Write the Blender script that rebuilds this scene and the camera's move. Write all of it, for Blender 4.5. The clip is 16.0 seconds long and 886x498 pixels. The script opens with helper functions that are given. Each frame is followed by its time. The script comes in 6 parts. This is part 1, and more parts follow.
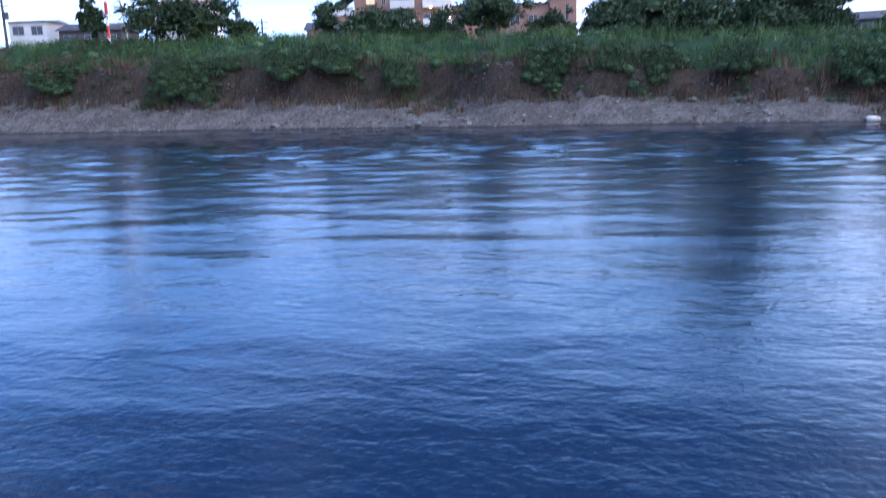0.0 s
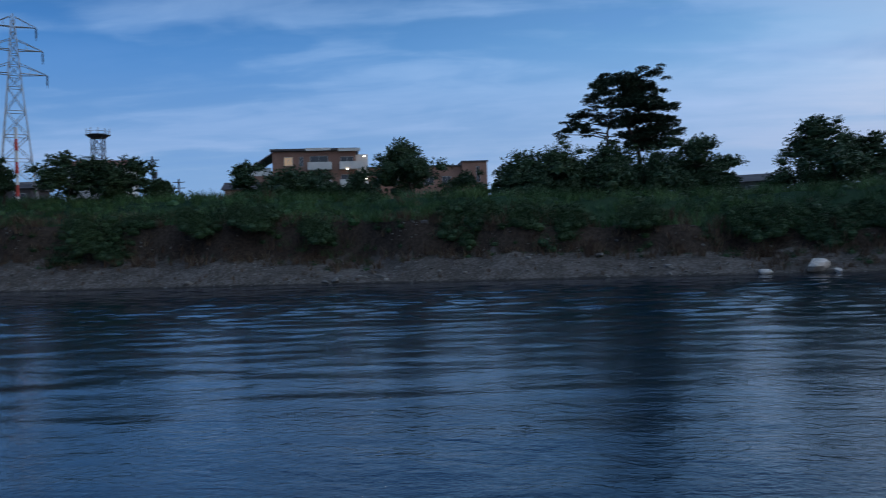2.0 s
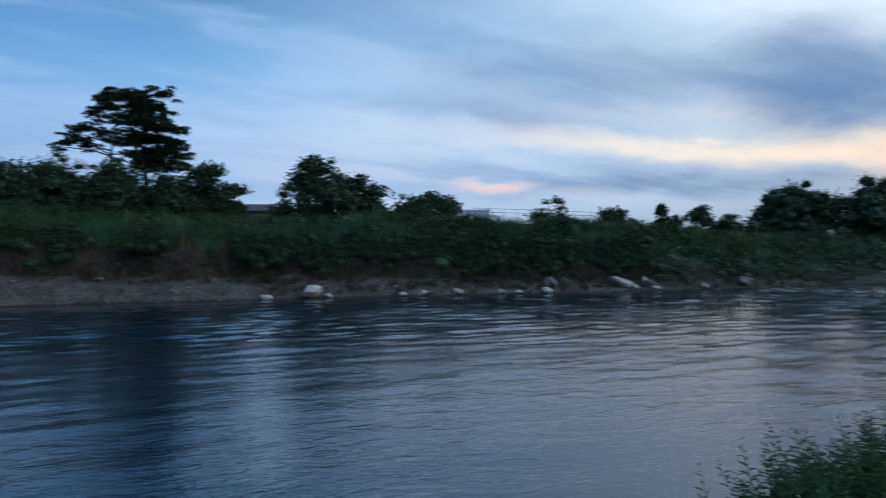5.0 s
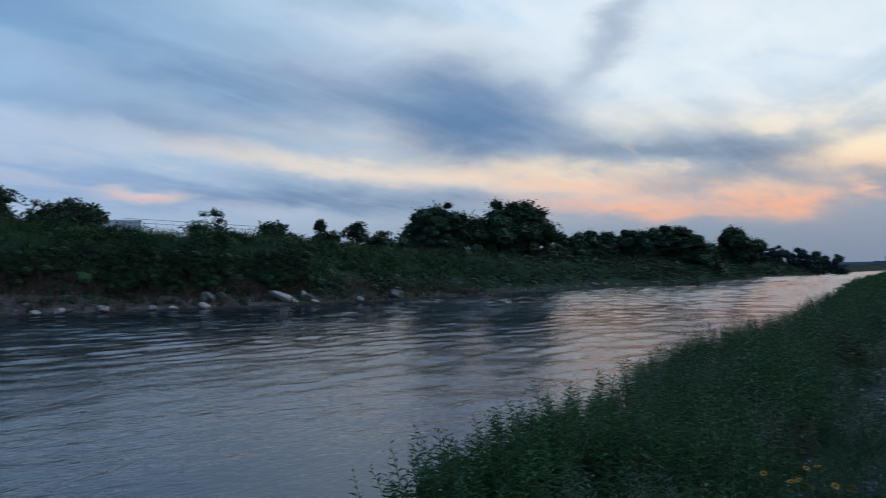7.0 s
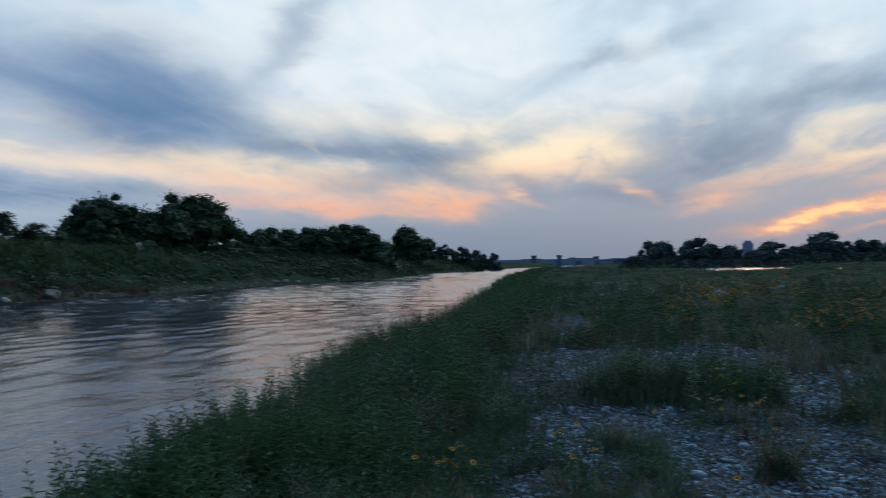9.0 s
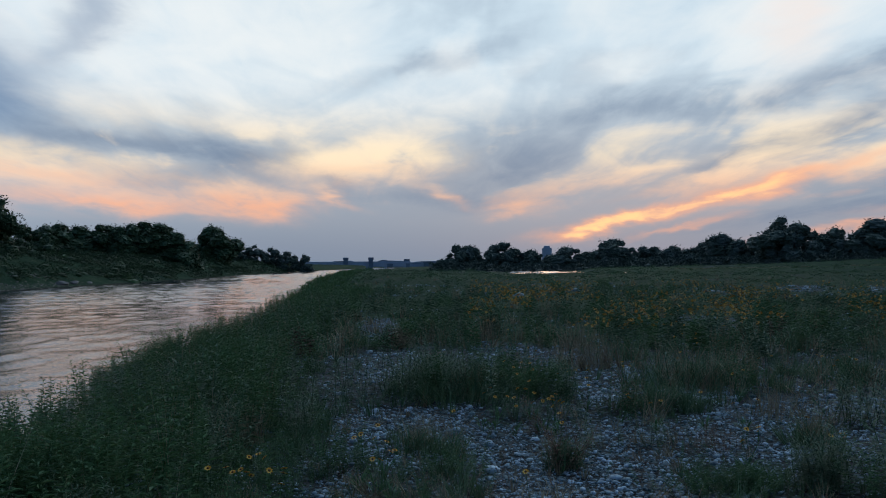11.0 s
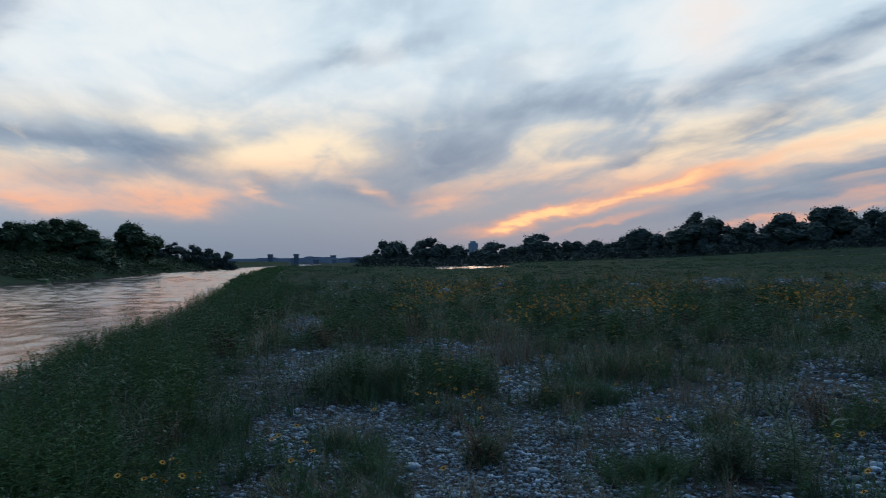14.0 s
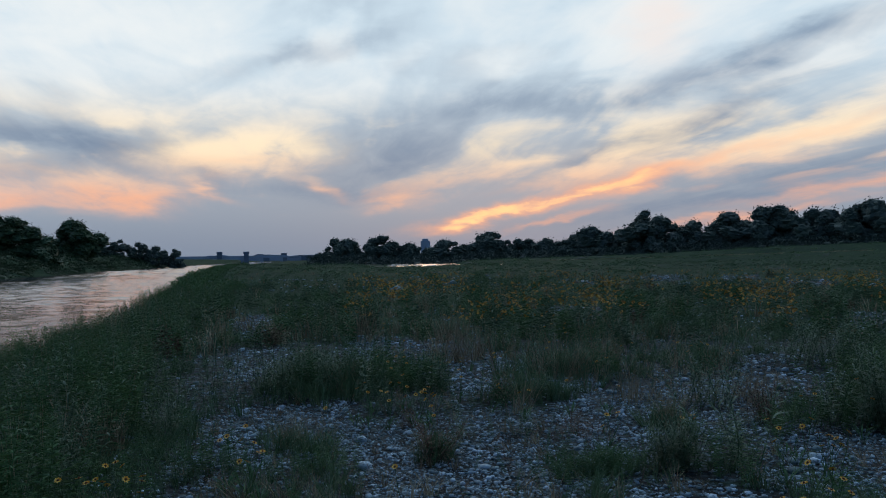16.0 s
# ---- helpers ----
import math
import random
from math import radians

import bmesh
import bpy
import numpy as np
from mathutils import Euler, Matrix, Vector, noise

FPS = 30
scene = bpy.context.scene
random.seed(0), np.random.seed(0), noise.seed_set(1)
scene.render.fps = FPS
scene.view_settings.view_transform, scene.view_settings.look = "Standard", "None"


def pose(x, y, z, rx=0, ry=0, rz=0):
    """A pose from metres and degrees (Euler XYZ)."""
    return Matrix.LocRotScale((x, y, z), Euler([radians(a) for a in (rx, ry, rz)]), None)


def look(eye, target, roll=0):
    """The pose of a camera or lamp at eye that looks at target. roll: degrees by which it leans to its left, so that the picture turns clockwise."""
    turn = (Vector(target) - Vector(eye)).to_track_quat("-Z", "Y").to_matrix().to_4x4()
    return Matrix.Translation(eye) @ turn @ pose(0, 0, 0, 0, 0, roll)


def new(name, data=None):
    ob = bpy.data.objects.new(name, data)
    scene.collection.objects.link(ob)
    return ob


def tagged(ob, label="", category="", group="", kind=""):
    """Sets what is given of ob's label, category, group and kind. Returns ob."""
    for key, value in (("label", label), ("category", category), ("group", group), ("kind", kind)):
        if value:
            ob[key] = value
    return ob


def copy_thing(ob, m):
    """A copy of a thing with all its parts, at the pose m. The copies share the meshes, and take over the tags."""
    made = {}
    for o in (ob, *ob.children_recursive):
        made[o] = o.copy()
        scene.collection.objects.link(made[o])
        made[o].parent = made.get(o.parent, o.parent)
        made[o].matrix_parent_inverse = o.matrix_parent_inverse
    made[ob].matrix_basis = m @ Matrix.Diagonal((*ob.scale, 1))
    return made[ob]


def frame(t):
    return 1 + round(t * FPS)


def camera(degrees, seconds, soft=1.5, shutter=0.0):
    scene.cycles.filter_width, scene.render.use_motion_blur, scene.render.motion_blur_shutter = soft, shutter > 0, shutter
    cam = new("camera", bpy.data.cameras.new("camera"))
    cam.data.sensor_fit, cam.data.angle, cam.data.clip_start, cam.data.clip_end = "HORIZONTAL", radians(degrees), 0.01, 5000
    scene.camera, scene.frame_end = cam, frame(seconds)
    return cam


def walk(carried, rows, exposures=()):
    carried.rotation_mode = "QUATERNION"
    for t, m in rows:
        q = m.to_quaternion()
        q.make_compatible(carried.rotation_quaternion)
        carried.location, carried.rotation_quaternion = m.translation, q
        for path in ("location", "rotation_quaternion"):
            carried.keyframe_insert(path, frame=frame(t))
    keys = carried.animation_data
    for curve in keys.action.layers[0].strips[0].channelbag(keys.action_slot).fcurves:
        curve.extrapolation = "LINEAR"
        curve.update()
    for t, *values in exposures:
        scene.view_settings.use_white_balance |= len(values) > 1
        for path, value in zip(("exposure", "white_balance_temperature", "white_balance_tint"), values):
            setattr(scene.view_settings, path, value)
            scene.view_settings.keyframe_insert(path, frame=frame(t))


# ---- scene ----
# ================= camera and its path =================
cam = camera(59.7, 16.0, soft=1.0, shutter=0.5)
PATH = [  # seconds, place, turn
    (0.0, -0.01, -0.06, 2.40, 78.77, 1.69, -0.00),
    (0.5, -0.01, -0.06, 2.40, 83.75, 1.55, -0.92),
    (1.0, -0.01, -0.05, 2.40, 87.41, 1.86, -1.42),
    (1.5, -0.01, -0.04, 2.40, 89.42, 1.89, -2.28),
    (2.0, -0.01, -0.03, 2.40, 90.06, 1.98, -6.14),
    (2.5, -0.01, -0.02, 2.40, 90.39, 2.14, -10.95),
    (3.0, -0.01, -0.01, 2.40, 90.60, 2.21, -16.16),
    (3.5, -0.00, -0.00, 2.40, 90.35, 2.00, -22.15),
    (4.0, -0.00, -0.00, 2.40, 90.44, 1.63, -28.49),
    (4.5, -0.00, -0.00, 2.40, 90.79, 1.21, -34.38),
    (5.0, -0.00, -0.00, 2.40, 91.09, 0.72, -41.64),
    (5.2, -0.00, -0.00, 2.40, 91.14, 0.72, -44.84),
    (7.3, -0.00, -0.00, 2.40, 91.82, 0.82, -69.72),
    (7.5, -0.00, -0.00, 2.40, 91.77, 0.82, -71.97),
    (8.0, -0.00, -0.03, 2.41, 91.34, 0.96, -78.06),
    (8.5, 0.00, -0.05, 2.41, 91.41, 0.95, -83.85),
    (9.0, 0.01, -0.09, 2.41, 91.24, 0.87, -89.83),
    (9.5, 0.03, -0.13, 2.42, 90.96, 0.53, -95.51),
    (10.0, 0.02, -0.14, 2.41, 90.99, 0.28, -100.17),
    (10.2, 0.02, -0.14, 2.41, 91.04, 0.28, -101.77),
    (12.3, 0.04, -0.17, 2.42, 91.31, 0.42, -104.33),
    (12.5, 0.04, -0.17, 2.42, 91.31, 0.42, -104.13),
    (13.0, 0.02, -0.18, 2.43, 91.32, 0.58, -104.71),
    (13.5, 0.01, -0.19, 2.43, 91.24, 0.82, -106.71),
    (14.0, 0.00, -0.20, 2.43, 90.86, 0.88, -109.14),
    (14.5, 0.00, -0.21, 2.43, 90.66, 0.73, -111.23),
    (15.0, -0.00, -0.21, 2.43, 90.76, 0.68, -112.51),
    (15.5, 0.00, -0.21, 2.43, 90.78, 0.74, -112.96),
    (16.0, 0.01, -0.21, 2.43, 90.63, 0.92, -112.68),
]
EXPOSURE = [(0.0, 2.1, 6400, 30), (0.5, 1.28, 7200, 27), (1.0, 0.42, 6600, 16), (1.5, -0.15, 6200, 14), (2.0, 0.05, 6300, 14), (2.5, 0.38, 6400, 13), (3.0, 0.55, 6500, 12),
            (3.5, 0.56, 6500, 11), (4.5, 0.40, 6500, 10), (5.0, 0.26, 6500, 10), (7.5, -0.05, 6550, 10), (9.0, 0.0, 6680, 10), (12.5, 0.0, 6900, 11), (16.0, 0.0, 6900, 11)]
walk(cam, [(t, pose(*m)) for t, *m in PATH], EXPOSURE)

# ================= world, sun =================
class Graph:
    """Short-hand for building node trees."""

    def __init__(self, tree):
        self.tree = tree
        tree.nodes.clear()

    def node(self, kind):
        return self.tree.nodes.new(kind)

    def put(self, value, socket):
        if isinstance(value, bpy.types.NodeSocket):
            self.tree.links.new(value, socket)
        elif value is not None:
            socket.default_value = value

    def math(self, op, a, b=None, c=None, clamp=False):
        n = self.node("ShaderNodeMath")
        n.operation, n.use_clamp = op, clamp
        for i, v in enumerate((a, b, c)):
            self.put(v, n.inputs[i])
        return n.outputs[0]

    def smooth(self, v, lo, hi, a=0.0, b=1.0):
        n = self.node("ShaderNodeMapRange")
        n.interpolation_type = "SMOOTHSTEP"
        for i, x in enumerate((v, lo, hi, a, b)):
            self.put(x, n.inputs[i])
        return n.outputs[0]

    def mix(self, fac, a, b, blend="MIX"):
        n = self.node("ShaderNodeMix")
        n.data_type, n.blend_type = "RGBA", blend
        self.put(fac, n.inputs[0])
        for v, s in ((a, n.inputs[6]), (b, n.inputs[7])):
            self.put((*v, 1.0) if isinstance(v, tuple) and len(v) == 3 else v, s)
        return n.outputs[2]

    def vec(self, x, y, z=0.0):
        n = self.node("ShaderNodeCombineXYZ")
        for i, v in enumerate((x, y, z)):
            self.put(v, n.inputs[i])
        return n.outputs[0]

    def noise(self, vector, scale, detail=4.0, rough=0.5, distort=0.0, color=False):
        n = self.node("ShaderNodeTexNoise")
        self.put(vector, n.inputs["Vector"])
        for k, v in (("Scale", scale), ("Detail", detail), ("Roughness", rough), ("Distortion", distort)):
            n.inputs[k].default_value = v
        return n.outputs["Color" if color else "Fac"]


SUN_AZ, SUN_EL = 116.0, 2.5  # degrees clockwise from +y, and up

world = bpy.data.worlds.new("dusk_sky")
scene.world = world
world.use_nodes = True
g = Graph(world.node_tree)
way = g.node("ShaderNodeTexCoord").outputs["Generated"]
sep = g.node("ShaderNodeSeparateXYZ")
g.put(way, sep.inputs[0])
dx, dy, dz = sep.outputs
az = g.math("MULTIPLY", g.math("ARCTAN2", dx, dy), 57.29578)
el = g.math("MULTIPLY", g.math("ARCSINE", g.math("MINIMUM", g.math("MAXIMUM", dz, -1.0), 1.0)), 57.29578)
flat = g.math("SQRT", g.math("ADD", g.math("MULTIPLY", dx, dx), g.math("MULTIPLY", dy, dy)))
toward = g.math("DIVIDE", g.math("ADD", g.math("MULTIPLY", dx, math.sin(radians(SUN_AZ))),
                                 g.math("MULTIPLY", dy, math.cos(radians(SUN_AZ)))), g.math("MAXIMUM", flat, 0.05))
sunny = g.smooth(toward, -0.10, 0.80)          # 1 over the sunset, 0 over the blue side
warm = g.smooth(toward, 0.35, 1.0)
high = g.smooth(el, 0.0, 15.0)
top = g.smooth(el, 22.0, 60.0)

# cloud sheet coordinates: streaks that run towards a far point a little left of the sunset
depth = g.math("ADD", g.math("MAXIMUM", dz, 0.0), 0.10)
px, py = g.math("DIVIDE", dx, depth), g.math("DIVIDE", dy, depth)
SHEET = radians(100.0)
along = g.math("ADD", g.math("MULTIPLY", px, math.sin(SHEET)), g.math("MULTIPLY", py, math.cos(SHEET)))
across = g.math("SUBTRACT", g.math("MULTIPLY", px, math.cos(SHEET)), g.math("MULTIPLY", py, math.sin(SHEET)))
streaks = g.noise(g.vec(g.math("MULTIPLY", along, 0.33), across, 3.1), 1.15, 5.0, 0.5, 0.7)
wisps = g.noise(g.vec(g.math("MULTIPLY", along, 0.6), across, 8.7), 2.8, 4.0, 0.5, 0.8)
fibres = g.noise(g.vec(g.math("MULTIPLY", along, 0.34), across, 5.5), 6.5, 5.0, 0.6, 0.6)
billow = g.noise(g.vec(g.math("MULTIPLY", az, 0.10), g.math("MULTIPLY", el, 0.25), 1.3), 1.0, 6.0, 0.55, 0.6)

clear_r = g.mix(g.smooth(el, 0.0, 6.0), (0.215, 0.285, 0.40), g.mix(g.smooth(el, 5.0, 15.0), g.mix(warm, (0.48, 0.61, 0.76), (0.33, 0.40, 0.50)), g.mix(warm, (0.60, 0.82, 1.02), (0.60, 0.77, 0.92))))
pale = g.smooth(toward, -0.80, 0.15)
clear_l = g.mix(pale, g.mix(g.smooth(el, 3.0, 17.0), (0.22, 0.40, 0.66), (0.058, 0.23, 0.56)), g.mix(g.smooth(el, 3.0, 18.0), (0.35, 0.49, 0.71), (0.155, 0.39, 0.69)))
clear_l = g.mix(g.smooth(el, 12.5, 27.0), clear_l, (0.006, 0.03, 0.14))
clear = g.mix(sunny, clear_l, clear_r)
clear = g.mix(top, clear, g.mix(g.smooth(toward, -0.15, 0.7), (0.06, 0.13, 0.28), (0.76, 1.13, 1.56)))
nishita = g.node("ShaderNodeTexSky")
nishita.sky_type, nishita.sun_disc, nishita.dust_density = "NISHITA", False, 2.0
nishita.sun_elevation, nishita.sun_rotation = radians(SUN_EL), radians(SUN_AZ)
clear = g.mix(0.03, clear, g.mix(1.0, nishita.outputs[0], (0.08, 0.08, 0.08), "MULTIPLY"))

# cloud lit by the low sun: peach near the horizon, cream and white above
lit_low = g.mix(warm, (0.60, 0.62, 0.74), (0.92, 0.52, 0.36))
lit = g.mix(g.smooth(el, 4.0, 8.5), lit_low, g.mix(g.smooth(el, 8.0, 13.0), g.mix(sunny, (0.39, 0.54, 0.80), (1.02, 0.86, 0.64)), g.mix(sunny, (0.36, 0.55, 0.82), (0.85, 0.92, 0.97))))
shade = g.mix(sunny, (0.13, 0.30, 0.62), (0.125, 0.205, 0.345))
cover = g.math("ADD", g.math("MULTIPLY", streaks, 0.62), g.math("ADD", g.math("MULTIPLY", wisps, 0.20), g.math("MULTIPLY", billow, 0.18)))
fade = g.math("MULTIPLY", g.smooth(el, 2.8, 7.5), g.smooth(el, 42.0, 20.0))
lit_amount = g.math("MULTIPLY", g.math("MULTIPLY", g.smooth(cover, 0.48, 0.59), fade), g.math("MULTIPLY_ADD", sunny, 0.30, 0.28))
dark_amount = g.math("MULTIPLY", g.math("MULTIPLY", g.smooth(cover, 0.515, 0.41), fade), 0.30)

warp = g.node("ShaderNodeSeparateColor")
g.put(g.noise(g.vec(g.math("MULTIPLY", az, 0.09), g.math("MULTIPLY", el, 0.22), 5.0), 1.6, 5.0, 0.55, 0.3, color=True), warp.inputs[0])
az_w = g.math("ADD", az, g.math("MULTIPLY_ADD", warp.outputs[0], 6.0, -3.0))
el_w = g.math("ADD", el, g.math("MULTIPLY_ADD", warp.outputs[1], 2.8, -1.4))


def bank(a, e, ra, re, turn, amount):
    """One soft cloud bank at azimuth a, elevation e, half sizes ra and re degrees, leaning by turn."""
    c, s = math.cos(radians(turn)), math.sin(radians(turn))
    da, de = g.math("SUBTRACT", az_w, a), g.math("SUBTRACT", el_w, e)
    u = g.math("ADD", g.math("MULTIPLY", da, c / ra), g.math("MULTIPLY", de, s / ra))
    v = g.math("SUBTRACT", g.math("MULTIPLY", de, c / re), g.math("MULTIPLY", da, s / re))
    q = g.math("ADD", g.math("MULTIPLY", u, u), g.math("MULTIPLY", v, v))
    return g.math("MULTIPLY", g.math("POWER", 2.71828, g.math("MULTIPLY", q, -1.0)), amount)


def total(items):
    out = items[0]
    for i in items[1:]:
        out = g.math("ADD", out, i)
    return out


# cloud banks: bearing, elevation, half sizes, lean, strength
SHADED_BEND = [(82.8, 8.5, 9.6, 0.71, -5, 0.8), (88.9, 7.4, 2.6, 1.09, -12, 0.8), (94.5, 7.1, 2.5, 0.75, -32, 0.9), (52.5, 5.8, 14.2, 0.92, -3, 0.8), (85.1, 5.9, 3.8, 0.42, -4, 0.4), (102.3, 14.3, 5, 0.59, 12, 0.5),
    (109.6, 9.7, 4.6, 1.68, 14, 0.2), (117.1, 11.4, 4.6, 1.17, 4, 0.2), (105.3, 4.8, 5, 0.59, 0, 0.4)]
SHADED_SUNSET = [(134.7, 13.1, 9.6, 0.92, 13, 1.2), (130.7, 9.1, 6.3, 0.96, 24, 1.2), (118.6, 11.1, 5.4, 0.84, 8, 0.5), (103.6, 15.2, 5.9, 0.59, 14, 0.45), (109.3, 7.6, 3.4, 1.51, 14, 0.3), (139.5, 5.8, 6.3, 0.54, 9, 0.6),
    (124.2, 7.4, 2.5, 0.5, 14, 0.5), (133.4, 4, 10.9, 0.54, 8, 0.45), (94.4, 6.9, 2.1, 1.09, -35, 0.4)]
SHADED_BLUE = [(38.2, 11.5, 10.9, 0.59, -7, 0.55), (57.9, 5.6, 11.7, 0.67, -2, 0.5), (20.4, 16.2, 13.4, 1.09, -4, 0.4), (46.7, 14.2, 8.4, 0.5, -12, 0.3)]
NEAR_CLOUDS = [(68.4, 12.2, 5.2, 2.9, -4, 1.8), (68.2, 9.8, 3.4, 1.26, -10, 0.8), (56.4, 13.1, 13.8, 2.35, -6, 1.15), (46.1, 10.8, 7.5, 1.42, -8, 0.7), (79.2, 16.7, 5.2, 1.42, 51, 0.6)]
LIT_BEND = [(53.2, 8.8, 13, 0.54, -9, 1), (73.6, 7.3, 8, 0.84, -6, 1.4), (79.4, 4.8, 5.9, 0.75, -4, 1.3), (89.6, 4.8, 3.4, 0.92, -3, 1.5), (97.8, 7.7, 4.6, 1.26, 4, 2.2), (90.3, 10.1, 2.9, 0.67, -6, 1.1),
    (87.3, 15.8, 9.6, 3.77, 10, 0.7), (81.6, 11.3, 6.3, 1.01, -6, 0.8), (95.5, 5, 2.1, 0.29, -22, 0.7), (75, 13.7, 2.5, 0.59, -10, 0.6), (100, 11.9, 3.8, 1.09, 24, 0.6), (64.5, 17.3, 12.6, 1.26, -8, 0.35)]
LIT_SUNSET = [(137.1, 7.5, 8.4, 0.67, 12, 1.7), (140.5, 9.2, 4.6, 0.54, 18, 1.2), (128.4, 16, 2.3, 2.51, 0, 1.2), (116.9, 14.2, 2.9, 1.01, 10, 0.6), (124.4, 14.9, 2.1, 0.92, 30, 0.5), (109.8, 4.2, 2.1, 0.46, 6, 0.7),
    (106.8, 12.7, 5.4, 0.92, 24, 0.5), (127.8, 9.2, 2.5, 0.54, 22, 0.6), (123.8, 6.2, 4.6, 0.54, 10, 1.2), (116.8, 6.4, 4.2, 0.46, 10, 0.5), (138.6, 12.5, 3.8, 0.38, 16, 0.5), (93.3, 13, 5, 1.09, 12, 0.5),
    (103.8, 5.2, 2.1, 0.38, -14, 0.6), (98.3, 8, 3.4, 0.84, 4, 1)]
LIT_BLUE = [(63.6, 7.5, 11.7, 0.63, -6, 1.1), (49.1, 8.9, 5, 0.42, -4, 0.8), (45.3, 6, 2.3, 0.38, 0, 1.3), (69, 15.3, 7.1, 2.1, -6, 1), (58, 13.9, 7.1, 1.68, -8, 0.7), (36.1, 10.5, 11.7, 0.59, -4, 0.4),
    (62.5, 10.9, 5.9, 1.01, -14, 0.8), (30, 9, 10.1, 1.09, -2, 0.35), (54.8, 10.7, 6.7, 0.84, -8, 0.5)]
GLOWING = [(115.3, 2.9, 2.4, 0.38, 11, 2.2), (117.6, 3.4, 4.6, 0.46, 12, 1), (124.2, 4.6, 5.4, 0.42, 13, 1.6), (121.7, 2.7, 2.9, 0.21, 11, 0.5), (133.1, 2.5, 6.3, 0.29, 8, 0.7), (140.4, 4.4, 5.4, 0.34, 8, 0.6),
    (134.2, 7, 8, 0.34, 13, 0.25), (128.8, 15.8, 2.1, 2.51, 0, 0.14), (127.8, 4.9, 2.9, 0.34, 14, 0.5), (80.6, 4.4, 4.2, 0.38, -5, 0.55), (90, 4.3, 2.7, 0.54, -2, 0.55), (74.8, 6.6, 6.3, 0.42, -5, 0.18),
    (98.1, 7.1, 3.4, 0.42, 0, 0.12), (45.3, 5.9, 2.1, 0.25, 0, 0.4)]
dark = total([dark_amount] + [bank(*b) for b in SHADED_BEND + SHADED_SUNSET + SHADED_BLUE])
glow = total([lit_amount] + [bank(*b) for b in LIT_BEND + LIT_SUNSET + LIT_BLUE])
fire = total([bank(*b) for b in GLOWING])
front = total([bank(*b) for b in NEAR_CLOUDS])


def veil(amount, low, wisp, fibre, most):
    """How much a cloud layer hides: thicker and thinner by wisps and fibres, levelling off softly."""
    grain = g.math("ADD", g.math("MULTIPLY_ADD", wisps, wisp, low), g.math("MULTIPLY", fibres, fibre))
    thick = g.math("MULTIPLY", g.math("MULTIPLY", amount, g.math("MAXIMUM", grain, 0.0)), -1.0 / most)
    return g.math("MULTIPLY", g.math("SUBTRACT", 1.0, g.math("POWER", 2.71828, thick)), most)


g_front = veil(front, -0.1, 1.3, 0.9, 0.95)
g_dark = veil(dark, -0.8, 1.9, 1.9, 0.92)
g_glow = veil(glow, -1.15, 2.5, 2.2, 1.0)
g_fire = veil(fire, -0.6, 2.2, 1.4, 1.0)
sky = g.mix(g_dark, clear, shade)
sky = g.mix(g_glow, sky, lit)
sky = g.mix(g_front, sky, (0.095, 0.205, 0.40))
sky = g.mix(g_fire, sky, g.mix(g.smooth(g_fire, 0.55, 1.0), (0.98, 0.47, 0.29), (1.3, 0.76, 0.36)))
under = g.smooth(el, -0.5, -4.0)
sky = g.mix(under, sky, (0.03, 0.04, 0.04))
back = g.node("ShaderNodeBackground")
g.put(sky, back.inputs[0])
back.inputs[1].default_value = 1.0
g.put(back.outputs[0], g.node("ShaderNodeOutputWorld").inputs[0])

sun = new("sun", bpy.data.lights.new("sun", "SUN"))
sun.data.energy, sun.data.angle, sun.data.color = 0.12, radians(14.0), (1.0, 0.62, 0.38)
sun.matrix_world = look((0, 0, 0), (-math.sin(radians(SUN_AZ)), -math.cos(radians(SUN_AZ)), -math.tan(radians(SUN_EL + 2))))

